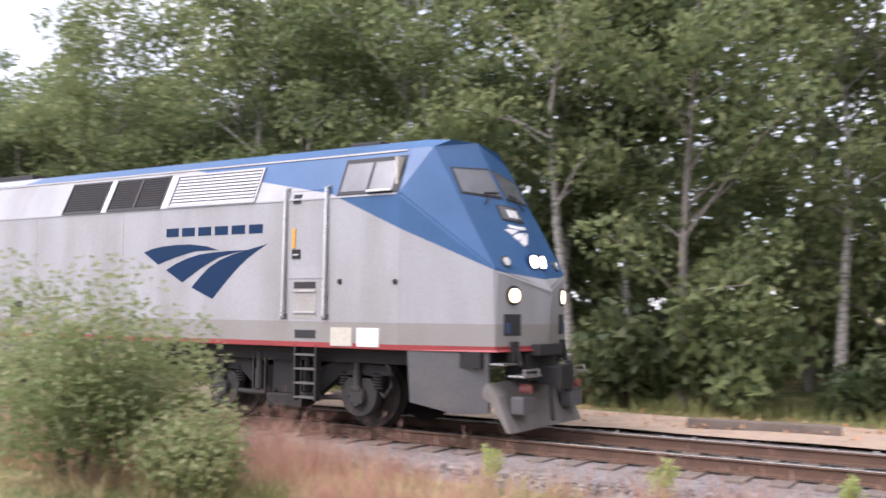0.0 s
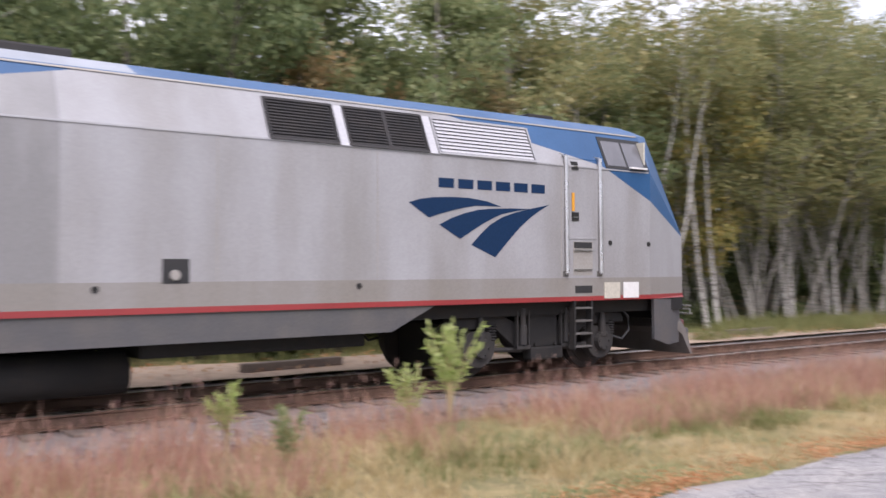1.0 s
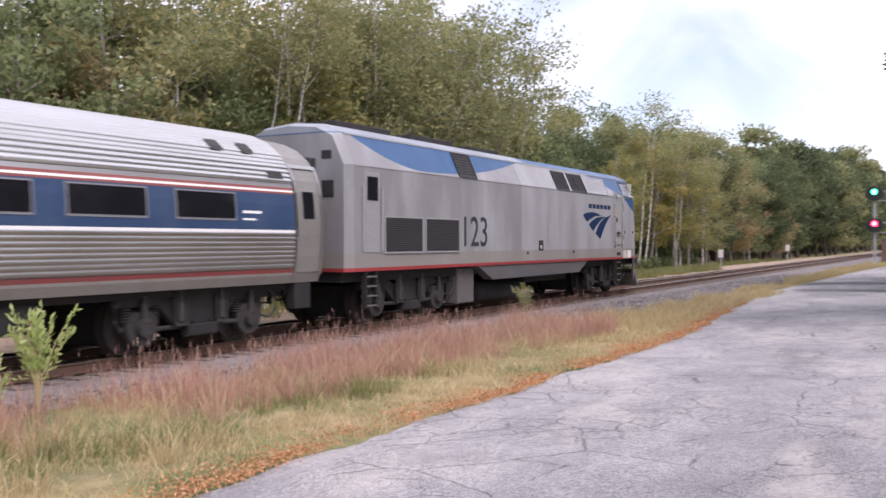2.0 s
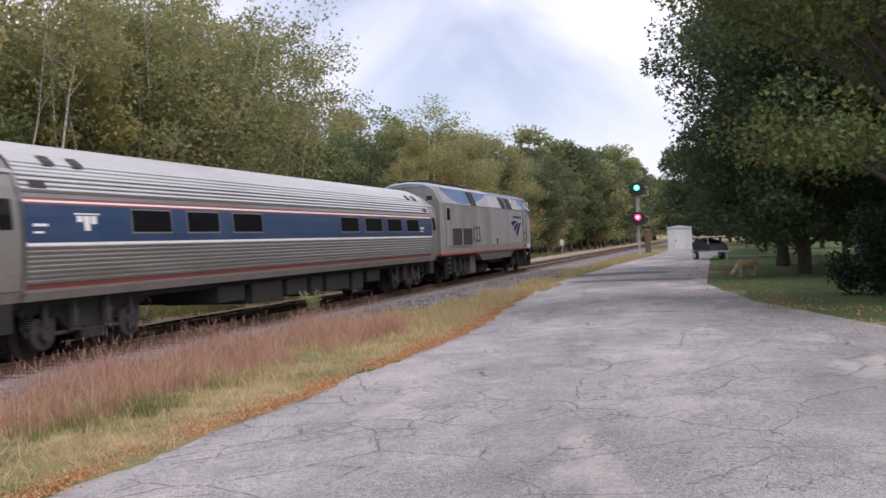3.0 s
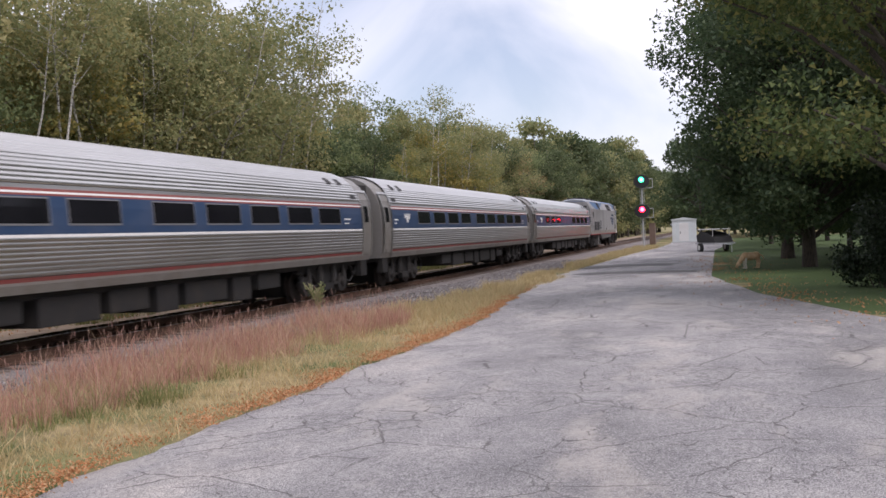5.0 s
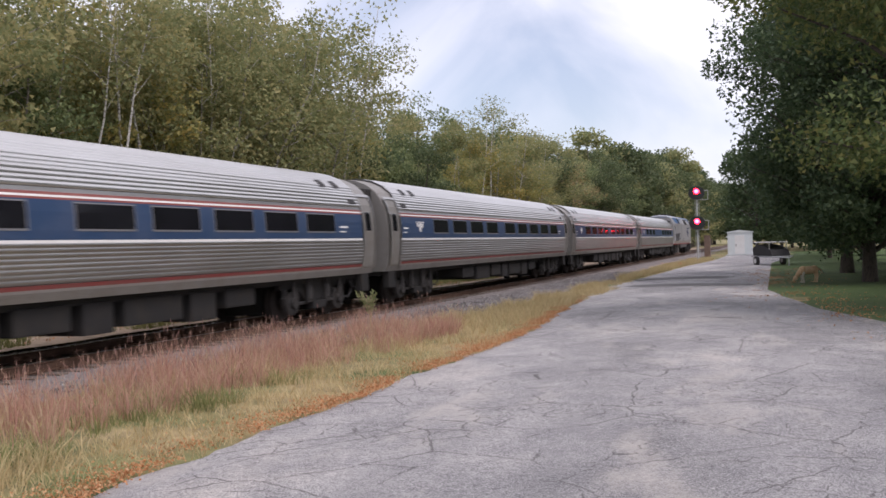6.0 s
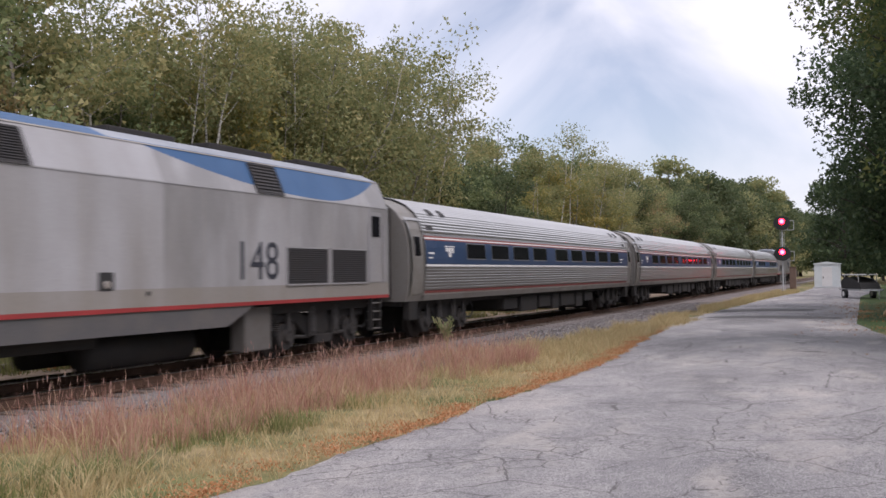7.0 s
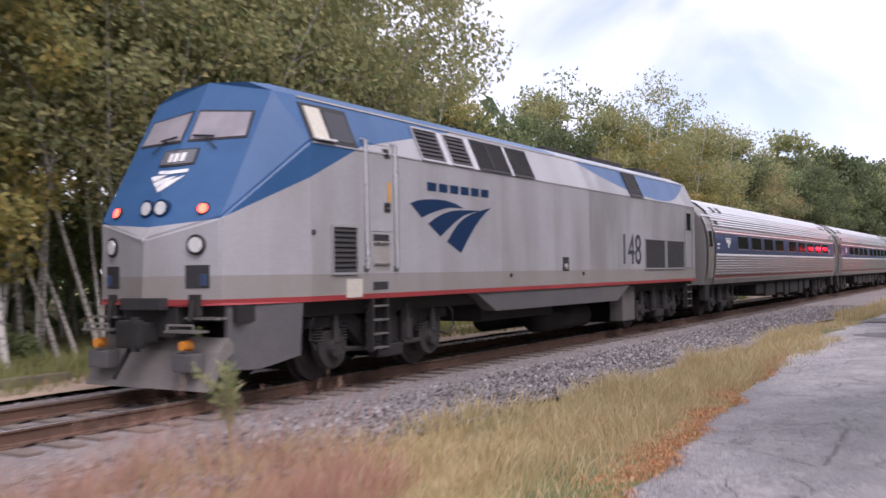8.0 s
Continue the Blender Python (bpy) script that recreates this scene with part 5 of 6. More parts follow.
            slab(bm, s, u, u + 0.012, 1.6, 3.40, 0.003, 0.01)
            part("panel_seam", bm, MAT["sill"], t)
        bm = bmesh.new()
        slab(bm, s, 0.65, 19.05, 3.405, 3.43, 0.010, 0.02)
        part("belt_rail", bm, MAT["silver"], t)
        bm = bmesh.new()
        slab(bm, s, 0.65, 19.05, 4.07, 4.095, 0.014, 0.02)
        part("gutter", bm, MAT["sill"], t)
        markings(t, s, number)
    bm = bmesh.new()
    rod(bm, (7.35, 0.55, 0.50), (10.0, 0.55, 0.50), 0.30, 0.30, 20)
    rod(bm, (7.35, -0.75, 0.46), (10.0, -0.75, 0.46), 0.27, 0.27, 20)
    part("air_tank", bm, MAT["truck"], t, "dusty grey cylindrical tank", True)
    bm = bmesh.new()
    box(bm, 10.1, 13.4, -1.05, 1.05, 0.62, 1.0, 0.05)
    part("fuel_tank", bm, MAT["under"], t)
    # roof fittings
    for u0, u1, w, h in ((4.4, 6.6, 0.62, 0.10), (7.6, 9.4, 0.6, 0.08), (17.3, 17.9, 0.3, 0.10), (1.2, 3.4, 0.66, 0.09)):
        bm = bmesh.new()
        box(bm, u0, u1, -w, w, 4.28, 4.36 + h, 0.03)
        part("roof_hatch", bm, MAT["louver"], t)
    bm = bmesh.new()
    for k in (-0.3, 0, 0.3):
        rod(bm, (12.3 + k, 0.15, 4.42), (12.62 + k, 0.15, 4.44), 0.035, 0.075, 10)
    box(bm, 12.0, 12.7, 0.05, 0.25, 4.3, 4.40)
    part("horn", bm, MAT["under"], t)
    # rear end
    bm = bmesh.new()
    box(bm, 0.30, 0.44, -0.5, 0.5, 1.2, 3.3, 0.03)
    part("end_door", bm, MAT["sill"], t)
    for s in (-1, 1):
        bm = bmesh.new()
        box(bm, 0.385, 0.41, s * 0.85, s * 1.15, 2.75, 3.1, 0.02)
        box(bm, 0.385, 0.41, s * 0.85, s * 1.1, 3.55, 3.72, 0.02)
        part("end_window", bm, MAT["black"], t)
    bm = bmesh.new()
    box(bm, 0.06, 0.34, -0.55, 0.55, 1.2, 3.25, 0.03)
    part("gangway_bellows", bm, MAT["diaphragm"], t)
    truck(t, 3.35, 1.37, 0.51, 1.05)
    truck(t, 16.81, 1.37, 0.51, 1.05)
    return t


CURVE = [(1.44, 1.05), (1.50, 1.20), (1.55, 1.55), (1.575, 1.95), (1.575, 2.2), (1.56, 2.5), (1.53, 2.75), (1.47, 2.98), (1.37, 3.22), (1.20, 3.47), (0.94, 3.68), (0.6, 3.83), (0.3, 3.90), (0.0, 3.92)]


def shell(z0, z1):
    """The coach's outline between two heights, as fine points (y, z) from low to high."""
    seg = []
    for (a, b), (c, d) in zip(CURVE, CURVE[1:]):
        n = max(2, int(math.hypot(c - a, d - b) / 0.012))
        seg += [(a + (c - a) * k / n, b + (d - b) * k / n) for k in range(n)]
    seg.append(CURVE[-1])
    return [p for p in seg if z0 - 1e-6 <= p[1] <= z1 + 1e-6]


def skin(bm, pts, x0, x1, s, out=0.0):
    """A strip of the outline pushed along x on side s."""
    prev = None
    for y, z in pts:
        row = [bm.verts.new((x, s * (y + out), z + (out * 0.4 if z > 3.3 else 0))) for x in (x0, x1)]
        if prev:
            bm.faces.new((prev[0], prev[1], row[1], row[0]))
        prev = row


def fluted(pts, pitch, depth):
    """Adds ridges to an outline: a raised rounded rib for each pitch along it."""
    out, run = [], 0.0
    for i, (y, z) in enumerate(pts):
        if i:
            run += math.hypot(y - pts[i - 1][0], z - pts[i - 1][1])
        a, b = pts[max(i - 1, 0)], pts[min(i + 1, len(pts) - 1)]
        d = Vector((b[0] - a[0], b[1] - a[1])).normalized()
        k = depth * abs(math.sin(math.pi * run / pitch)) ** 0.9
        out.append((y + d.y * k, z - d.x * k))
    return out


def coach(label, windows):
    t = thing("coach", label, "railway coach", "train")
    x0, x1 = 1.45, COACH - 1.45
    bm = bmesh.new()
    full = [(-y, z) for y, z in CURVE] + [(y, z) for y, z in reversed(CURVE[:-1])]
    a = [[bm.verts.new((u, y * k, z - (1 - k) * 0.6 * (z - 1.0))) for y, z in full] for u, k in ((0.5, 0.965), (x0, 0.978), (x1, 0.978), (COACH - 0.5, 0.965))]
    for p, q in zip(a, a[1:]):
        for i in range(len(full) - 1):
            bm.faces.new((p[i], p[i + 1], q[i + 1], q[i]))
        bm.faces.new((p[-1], p[0], q[0], q[-1]))
    bm.faces.new(a[0]), bm.faces.new(a[-1])
    part("body", bm, MAT["vestibule"], t, "dull grimy steel body shell")
    for s in (-1, 1):
        bm = bmesh.new()
        skin(bm, fluted(shell(1.33, 1.99), 0.084, 0.020), x0, x1, s)
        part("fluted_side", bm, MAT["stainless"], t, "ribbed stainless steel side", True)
        bm = bmesh.new()
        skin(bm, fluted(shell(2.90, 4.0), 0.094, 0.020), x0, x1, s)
        part("fluted_roof", bm, MAT["stainless_skylit"], t, "ribbed stainless steel roof", True)
        for name, z0, z1, mat, lab in (("sill_panel", 1.05, 1.255, "vestibule", ""), ("red_line", 1.255, 1.33, "coach_rust", "dull dark red painted line"), ("white_line", 1.99, 2.04, "white", "white painted line"), ("blue_band", 2.04, 2.70, "coach_blue", "blue painted window band"),
                                       ("upper_red_line", 2.70, 2.745, "coach_red", "faded red painted line"), ("upper_white_line", 2.745, 2.785, "white", "thin white painted line"), ("upper_red_line", 2.785, 2.83, "coach_red", "faded red painted line"), ("letter_board", 2.83, 2.905, "stainless", "")):
            bm = bmesh.new()
            skin(bm, shell(z0 - 0.012, z1 + 0.002), x0, x1, s, 0.004)
            part(name, bm, MAT[mat], t, lab)
        for u0, u1 in windows:
            bm = bmesh.new()
            skin(bm, shell(2.185, 2.68), u0 - 0.035, u1 + 0.035, s, 0.012)
            w = part("window", bm, MAT["window_frame"], t)
            bm = bmesh.new()
            skin(bm, shell(2.22, 2.66), u0, u1, s, 0.018)
            part("pane", bm, MAT["glass"], w, "dark tinted window pane")
        for u in (0.62, COACH - 1.36):
            bm = bmesh.new()
            skin(bm, shell(1.24, 3.22), u, u + 0.74, s, -0.015)
            d = part("vestibule_door", bm, MAT["vestibule"], t, "recessed steel side door")
            bm = bmesh.new()
            skin(bm, shell(2.25, 2.78), u + 0.2, u + 0.54, s, -0.006)
            part("door_window", bm, MAT["glass"], d)
            bm = bmesh.new()
            for w0, w1 in ((u - 0.06, u), (u + 0.74, u + 0.80)):
                skin(bm, shell(1.2, 3.25), w0, w1, s, 0.02)
            skin(bm, shell(3.22, 3.29), u - 0.06, u + 0.80, s, 0.02)
            part("door_frame", bm, MAT["stainless"], d)
        for u in (2.35, 3.15, COACH - 3.35, COACH - 2.55):
            bm = bmesh.new()
            skin(bm, shell(3.40, 3.60), u, u + 0.30, s, 0.03)
            part("roof_vent", bm, MAT["louver"], t, "dark roof ventilator")
        for u in (1.7, COACH - 2.1):
            bm = bmesh.new()
            skin(bm, shell(2.98, 3.12), u, u + 0.42, s, 0.022)
            part("side_vent", bm, MAT["louver"], t)
        bm = bmesh.new()
        for k in range(3):
            u = 2.78 + 0.2 * k
            skin(bm, shell((2.40, 2.24, 2.36)[k], 2.52), u, u + 0.17, s, 0.008)
        skin(bm, shell(2.53, 2.57), 2.72, 3.46, s, 0.008)
        part("emblem", bm, MAT["white"], t, "white painted emblem")
        for u, w in ((1.62, 0.38), (23.1, 0.5)):
            bm = bmesh.new()
            skin(bm, shell(2.32, 2.37), u, u + w, s, 0.008)
            skin(bm, shell(2.2, 2.24), u, u + w * 0.7, s, 0.008)
            part("lettering_bar", bm, MAT["white"], t)
    # ends and gangway
    for u0, u1 in ((0.0, 0.5), (COACH - 0.5, COACH)):
        bm = bmesh.new()
        for k in range(5):
            a, b = u0 + (u1 - u0) * k / 5, u0 + (u1 - u0) * (k + 0.8) / 5
            box(bm, a, b, -1.02 + 0.03 * (k % 2), 1.02 - 0.03 * (k % 2), 1.15, 3.52, 0.03)
        part("gangway_bellows", bm, MAT["diaphragm"], t, "black ribbed gangway bellows")
        bm = bmesh.new()
        box(bm, u0 + 0.06, u1 - 0.06, -0.15, 0.15, 0.72, 0.98, 0.03)
        part("coupler", bm, MAT["under"], t)
        for y in (-0.7, 0.7):
            bm = bmesh.new()
            limb(bm, [(u0 + 0.05, y, 0.95), (u0 + 0.15, y, 0.66), (u1 - 0.15, y, 0.58), (u1 - 0.05, y, 0.8)], [0.04] * 4, 8)
            part("brake_hose", bm, MAT["black"], t)
    bm = bmesh.new()
    box(bm, 0.6, COACH - 0.6, -1.2, 1.2, 0.92, 1.06)
    part("underframe", bm, MAT["under"], t)
    for u0, u1, z0, mat in ((8.2, 9.5, 0.55, "under"), (9.9, 11.6, 0.42, "truck"), (11.9, 13.2, 0.5, "under"), (13.5, 14.3, 0.38, "truck"), (14.6, 16.4, 0.45, "under"), (16.7, 17.6, 0.36, "truck"), (18.0, 19.2, 0.55, "under")):
        bm = bmesh.new()
        box(bm, u0, u1, -1.28, 1.28, z0, 0.95, 0.04)
        part("equipment_box", bm, MAT[mat], t, "dark underfloor equipment box")
    for s in (-1, 1):
        for u in (0.75, COACH - 1.25):
            bm = bmesh.new()
            box(bm, u, u + 0.5, s * 1.2, s * 1.40, 0.55, 1.06, 0.02)
            part("step_well", bm, MAT["under"], t)
    truck(t, 3.55, 1.28, 0.48, 0.98)
    truck(t, COACH - 3.55, 1.28, 0.48, 0.98)
    return t


CAFE = [(4.47, 5.84), (6.5, 7.84), (8.53, 10.0), (15.2, 16.66), (17.29, 18.81), (19.41, 20.87), (21.52, 22.9)]
SEATS = [(4.34, 5.8), (6.36, 7.88), (8.38, 9.9), (10.42, 11.92), (13.04, 14.58), (15.12, 16.64), (17.2, 18.7), (19.25, 20.76), (21.27, 22.8)]
TRAIN = [(loco("silver and blue diesel passenger locomotive hauling the train", "123", True), 0, False)]
TRAIN.append((coach("stainless steel cafe coach with few windows and a blue band", CAFE), -COACH, False))
for i in (2, 3, 4):
    TRAIN.append((coach("stainless steel passenger coach with a blue window band", SEATS), -COACH * i, False))
TRAIN.append((loco("silver and blue diesel locomotive pushing at the rear", "148", False), -COACH * 4, True))


def motions():
    """The train runs along the track, its wheels turn, the signal's upper spectacle swings over."""
    for ob, off, turned in TRAIN:
        walk(ob, [(t, pose(s + off, 0, 0, 0, 0, 180 if turned else 0)) for t, s in RUN])
    ts, ss = [t for t, _ in RUN], [s for _, s in RUN]
    for hub, x, r in SPIN:
        back = -1 if any(o == hub.parent and k for o, _, k in TRAIN) else 1
        rows = []
        for k in range(241):
            turn = back * (float(np.interp(k / 30, ts, ss)) / r)
            rows.append((k / 30, Matrix.Translation((x, 0, r)) @ Matrix.Rotation(turn, 4, "Y")))
        walk(hub, rows)
    walk(SPECTACLE, [(t, SPECTACLE_AT @ pose(0, 0, 0, a, 0, 0)) for t, a in ((0.0, 0), (5.0, 0), (5.15, 60), (5.25, 92), (8.0, 92))])


# ---- trackside things ----
def signal():
    """A mast with two round lamp heads; the upper one's colours sit on a swinging spectacle."""
    t = thing("railway_signal", "tall railway signal mast with two lit heads", "signal", m=pose(88.0, -5.3, GROUND))
    bm = bmesh.new()
    rod(bm, (0, 0, 0), (0, 0, 6.3), 0.075, 0.065, 12)
    box(bm, -0.3, 0.3, -0.3, 0.3, -0.1, 0.18, 0.03)
    part("mast", bm, MAT["grey_box"], t, "pale grey steel mast")
    for z, upper in ((6.15, True), (3.5, False)):
        bm = bmesh.new()
        n = 24
        hole = [bm.verts.new((-0.30, 0.25 * math.cos(2 * math.pi * k / n), z + 0.25 * math.sin(2 * math.pi * k / n))) for k in range(n)]
        rim = [bm.verts.new((-0.30, 0.69 * math.cos(2 * math.pi * k / n), z - 0.15 + 0.60 * math.sin(2 * math.pi * k / n))) for k in range(n)]
        rear = [bm.verts.new((-0.02, v.co.y, v.co.z)) for v in rim]
        for k in range(n):
            bm.faces.new((hole[k], hole[(k + 1) % n], rim[(k + 1) % n], rim[k]))
            bm.faces.new((rim[k], rim[(k + 1) % n], rear[(k + 1) % n], rear[k]))
        bm.faces.new(rear)
        head = part("lamp_head", bm, MAT["black"], t, "black round lamp housing")
        bm = bmesh.new()
        for k in range(9):
            a0, a1 = math.radians(-15 + 21 * k), math.radians(-15 + 21 * (k + 1))
            v = [bm.verts.new((x, 0.24 * math.cos(a), z + 0.24 * math.sin(a))) for a in (a0, a1) for x in (-0.30, -0.58)]
            bm.faces.new((v[0], v[1], v[3], v[2]))
        part("hood", bm, MAT["black"], head)
        bm = bmesh.new()
        for y in (-0.45, -0.95):
            for zz in (-0.75, 0.05):
                rod(bm, (0.0, y, z + zz), (0.0, y, z + zz + 0.0001 + 0.8 * (zz < 0)), 0.025, 0.025, 6)
        rod(bm, (0, 0, z - 0.75), (0, -0.95, z - 0.75), 0.025, 0.025, 6)
        rod(bm, (0, 0, z + 0.05), (0, -0.95, z + 0.05), 0.025, 0.025, 6)
        part("guard_rail", bm, MAT["grey_box"], t, "pale guard rail beside the head")
        if not upper:
            bm = bmesh.new()
            rod(bm, (-0.27, 0, z), (-0.25, 0, z), 0.24, 0.24, 24)
            part("red_lens", bm, MAT["sig_red"], head, "red signal lens, lit")
            bm = bmesh.new()
            rod(bm, (-0.29, 0, z), (-0.27, 0, z), 0.15, 0.13, 24)
            part("lamp_core", bm, MAT["hot_red"], head, "bright middle of the red lens")
    vane = new("spectacle")
    vane.parent = t
    for name, mat, a, lab in (("green_lens", "sig_green", 0.0, "green signal lens, lit"), ("red_lens", "sig_red", radians(92), "red signal lens, lit")):
        bm = bmesh.new()
        y, z = 0.35 * math.sin(a), 0.35 * math.cos(a)
        rod(bm, (-0.01, y, z), (0.01, y, z), 0.24, 0.24, 24)
        disc = part(name, bm, MAT[mat], vane, lab)
        bm = bmesh.new()
        rod(bm, (-0.03, y, z), (-0.01, y, z), 0.15, 0.13, 24)
        part("lamp_core", bm, MAT["hot_green" if a == 0.0 else "hot_red"], disc, "bright middle of the lens")
    bm = bmesh.new()
    for k in range(14):
        rod(bm, (0.04, -0.17, 0.2 + k * 0.4), (0.04, 0.17, 0.2 + k * 0.4), 0.012, 0.012, 6)
    for y in (-0.17, 0.17):
        rod(bm, (0.04, y, 0.1), (0.04, y, 5.6), 0.016, 0.016, 6)
    part("mast_ladder", bm, MAT["grey_box"], t)
    return vane


SPECTACLE = signal()
SPECTACLE_AT = pose(-0.22, 0, 6.15 - 0.35)
SPECTACLE.matrix_local = SPECTACLE_AT


def hut():
    t = thing("equipment_hut", "pale painted metal equipment hut beside the track", "hut", m=pose(109, -7.9, GROUND))
    bm = bmesh.new()
    box(bm, 0, 3.0, -1.25, 1.25, 0.12, 2.55, 0.03)
    part("wall", bm, MAT["shed"], t)
    bm = bmesh.new()
    prism_x(bm, [(-1.36, 2.5), (-1.36, 2.58), (0, 2.78), (1.36, 2.58), (1.36, 2.5)], -0.1, 3.1)
    part("roof", bm, MAT["shed"], t)
    bm = bmesh.new()
    box(bm, -0.03, 0.02, -0.5, 0.5, 0.18, 2.2, 0.015)
    d = part("door", bm, MAT["white"], t)
    bm = bmesh.new()
    box(bm, -0.07, -0.02, 0.34, 0.40, 1.0, 1.25)
    part("handle", bm, MAT["under"], d)
    bm = bmesh.new()
    box(bm, -0.15, 3.15, -1.4, 1.4, -0.1, 0.12, 0.02)
    part("base", bm, MAT["grey_box"], t)
    t = thing("relay_cabinet", "tall brown metal relay cabinet near the crossing", "cabinet", m=pose(104, -4.9, GROUND))
    bm = bmesh.new()
    box(bm, -0.3, 0.3, -0.3, 0.3, 0.0, 2.2, 0.02)
    part("body", bm, MAT["brown_box"], t)
    bm = bmesh.new()
    box(bm, -0.36, 0.36, -0.36, 0.36, 2.2, 2.28, 0.02)
    part("cap", bm, MAT["brown_box"], t)
    bm = bmesh.new()
    box(bm, -0.325, -0.29, -0.24, 0.24, 0.15, 2.05, 0.01)
    part("door", bm, MAT["brown_box"], t)
    for x, y, h in ((100.0, 3.6, 1.5), (75.0, 4.4, 1.2)):
        t = thing("marker_post", "white marker board on a thin post beyond the track", "marker post", "marker posts", pose(x, y, land(x, y)))
        bm = bmesh.new()
        rod(bm, (0, 0, -0.1), (0, 0, h), 0.04, 0.04, 8)
        part("post", bm, MAT["grey_box"], t)
        bm = bmesh.new()
        box(bm, -0.05, -0.03, -0.2, 0.2, h - 0.35, h + 0.25, 0.005)
        part("board", bm, MAT["white"], t, "plain white board")


hut()


def trailer():
    t = thing("utility_trailer", "small wheeled trailer with dark load parked beside the road", "trailer", m=pose(70, -11.7, GROUND, 0, 0, 25))
    bm = bmesh.new()
    for y in (-0.75, 0.75):
        box(bm, -1.6, 1.6, y - 0.04, y + 0.04, 0.55, 0.65)
    for x in (-1.6, 0, 1.55):
        box(bm, x, x + 0.06, -0.75, 0.75, 0.55, 0.65)
    rod(bm, (-1.6, 0.7, 0.6), (-2.7, 0, 0.55), 0.04, 0.04, 8)
    rod(bm, (-1.6, -0.7, 0.6), (-2.7, 0, 0.55), 0.04, 0.04, 8)
    rod(bm, (-2.6, 0, 0.0), (-2.6, 0, 0.6), 0.035, 0.035, 8)
    part("frame", bm, MAT["grey_box"], t)
    for y in (-0.95, 0.95):
        bm = bmesh.new()
        rod(bm, (0.3, y - 0.1, 0.32), (0.3, y + 0.1, 0.32), 0.32, 0.32, 20)
        w = part("wheel", bm, MAT["black"], t)
        bm = bmesh.new()
        rod(bm, (0.3, y - 0.12, 0.32), (0.3, y + 0.12, 0.32), 0.17, 0.17, 14)
        part("rim", bm, MAT["white"], w)
    bm = bmesh.new()
    prism_y(bm, [(-1.5, 0.66), (1.5, 0.66), (1.65, 1.15), (0.9, 1.45), (-0.4, 1.3), (-1.2, 1.05)], -0.65, 0.65)
    part("load", bm, MAT["black"], t, "dark covered load")
    bm = bmesh.new()
    box(bm, -1.2, 1.3, -0.7, 0.7, 1.55, 1.62, 0.02)
    for x in (-1.0, 1.1):
        rod(bm, (x, 0.6, 0.7), (x, 0.6, 1.56), 0.03, 0.03, 6)
        rod(bm, (x, -0.6, 0.7), (x, -0.6, 1.56), 0.03, 0.03, 6)
    part("canopy", bm, MAT["white"], t, "pale canopy on posts")


trailer()


def dog():
    t = thing("dog", "tan and white dog sniffing the lawn", "dog", m=pose(42.0, -13.5, -0.16, 0, 0, 115))

    def ball(bm, p, r, turn=0):
        bmesh.ops.create_uvsphere(bm, u_segments=16, v_segments=10, radius=1, matrix=pose(*p, 0, turn, 0) @ Matrix.Diagonal((*r, 1)))
    bm = bmesh.new()
    ball(bm, (0.0, 0, 0.50), (0.34, 0.15, 0.17))
    ball(bm, (0.22, 0, 0.49), (0.19, 0.15, 0.19))
    ball(bm, (-0.24, 0, 0.52), (0.18, 0.145, 0.17))
    part("body", bm, MAT["fur"], t, "", True)
    bm = bmesh.new()
    rod(bm, (0.32, 0, 0.5), (0.52, 0, 0.24), 0.11, 0.07, 12)
    ball(bm, (0.55, 0, 0.19), (0.12, 0.085, 0.085), 40)
    rod(bm, (0.58, 0, 0.16), (0.66, 0, 0.06), 0.055, 0.035, 10)
    h = part("head", bm, MAT["fur"], t, "lowered head", True)
    for s in (-1, 1):
        bm = bmesh.new()
        prism_y(bm, [(0.48, 0.26), (0.56, 0.24), (0.50, 0.12)], s * 0.075, s * 0.095)
        part("ear", bm, MAT["fur"], h)
        for x, k in ((0.24, 0.03), (-0.3, -0.05)):
            bm = bmesh.new()
            rod(bm, (x, s * 0.09, 0.45), (x + k, s * 0.09, 0.24), 0.065, 0.04, 10)
            rod(bm, (x + k, s * 0.09, 0.25), (x, s * 0.09, 0.03), 0.04, 0.03, 10)
            box(bm, x - 0.03, x + 0.07, s * 0.09 - 0.035, s * 0.09 + 0.035, 0.0, 0.045, 0.01)
            part("leg", bm, MAT["cream"] if x > 0 else MAT["fur"], t)
    bm = bmesh.new()
    limb(bm, [(-0.38, 0, 0.56), (-0.52, 0, 0.50), (-0.6, 0, 0.36)], [0.035, 0.03, 0.015], 8)
    part("tail", bm, MAT["fur"], t)


dog()


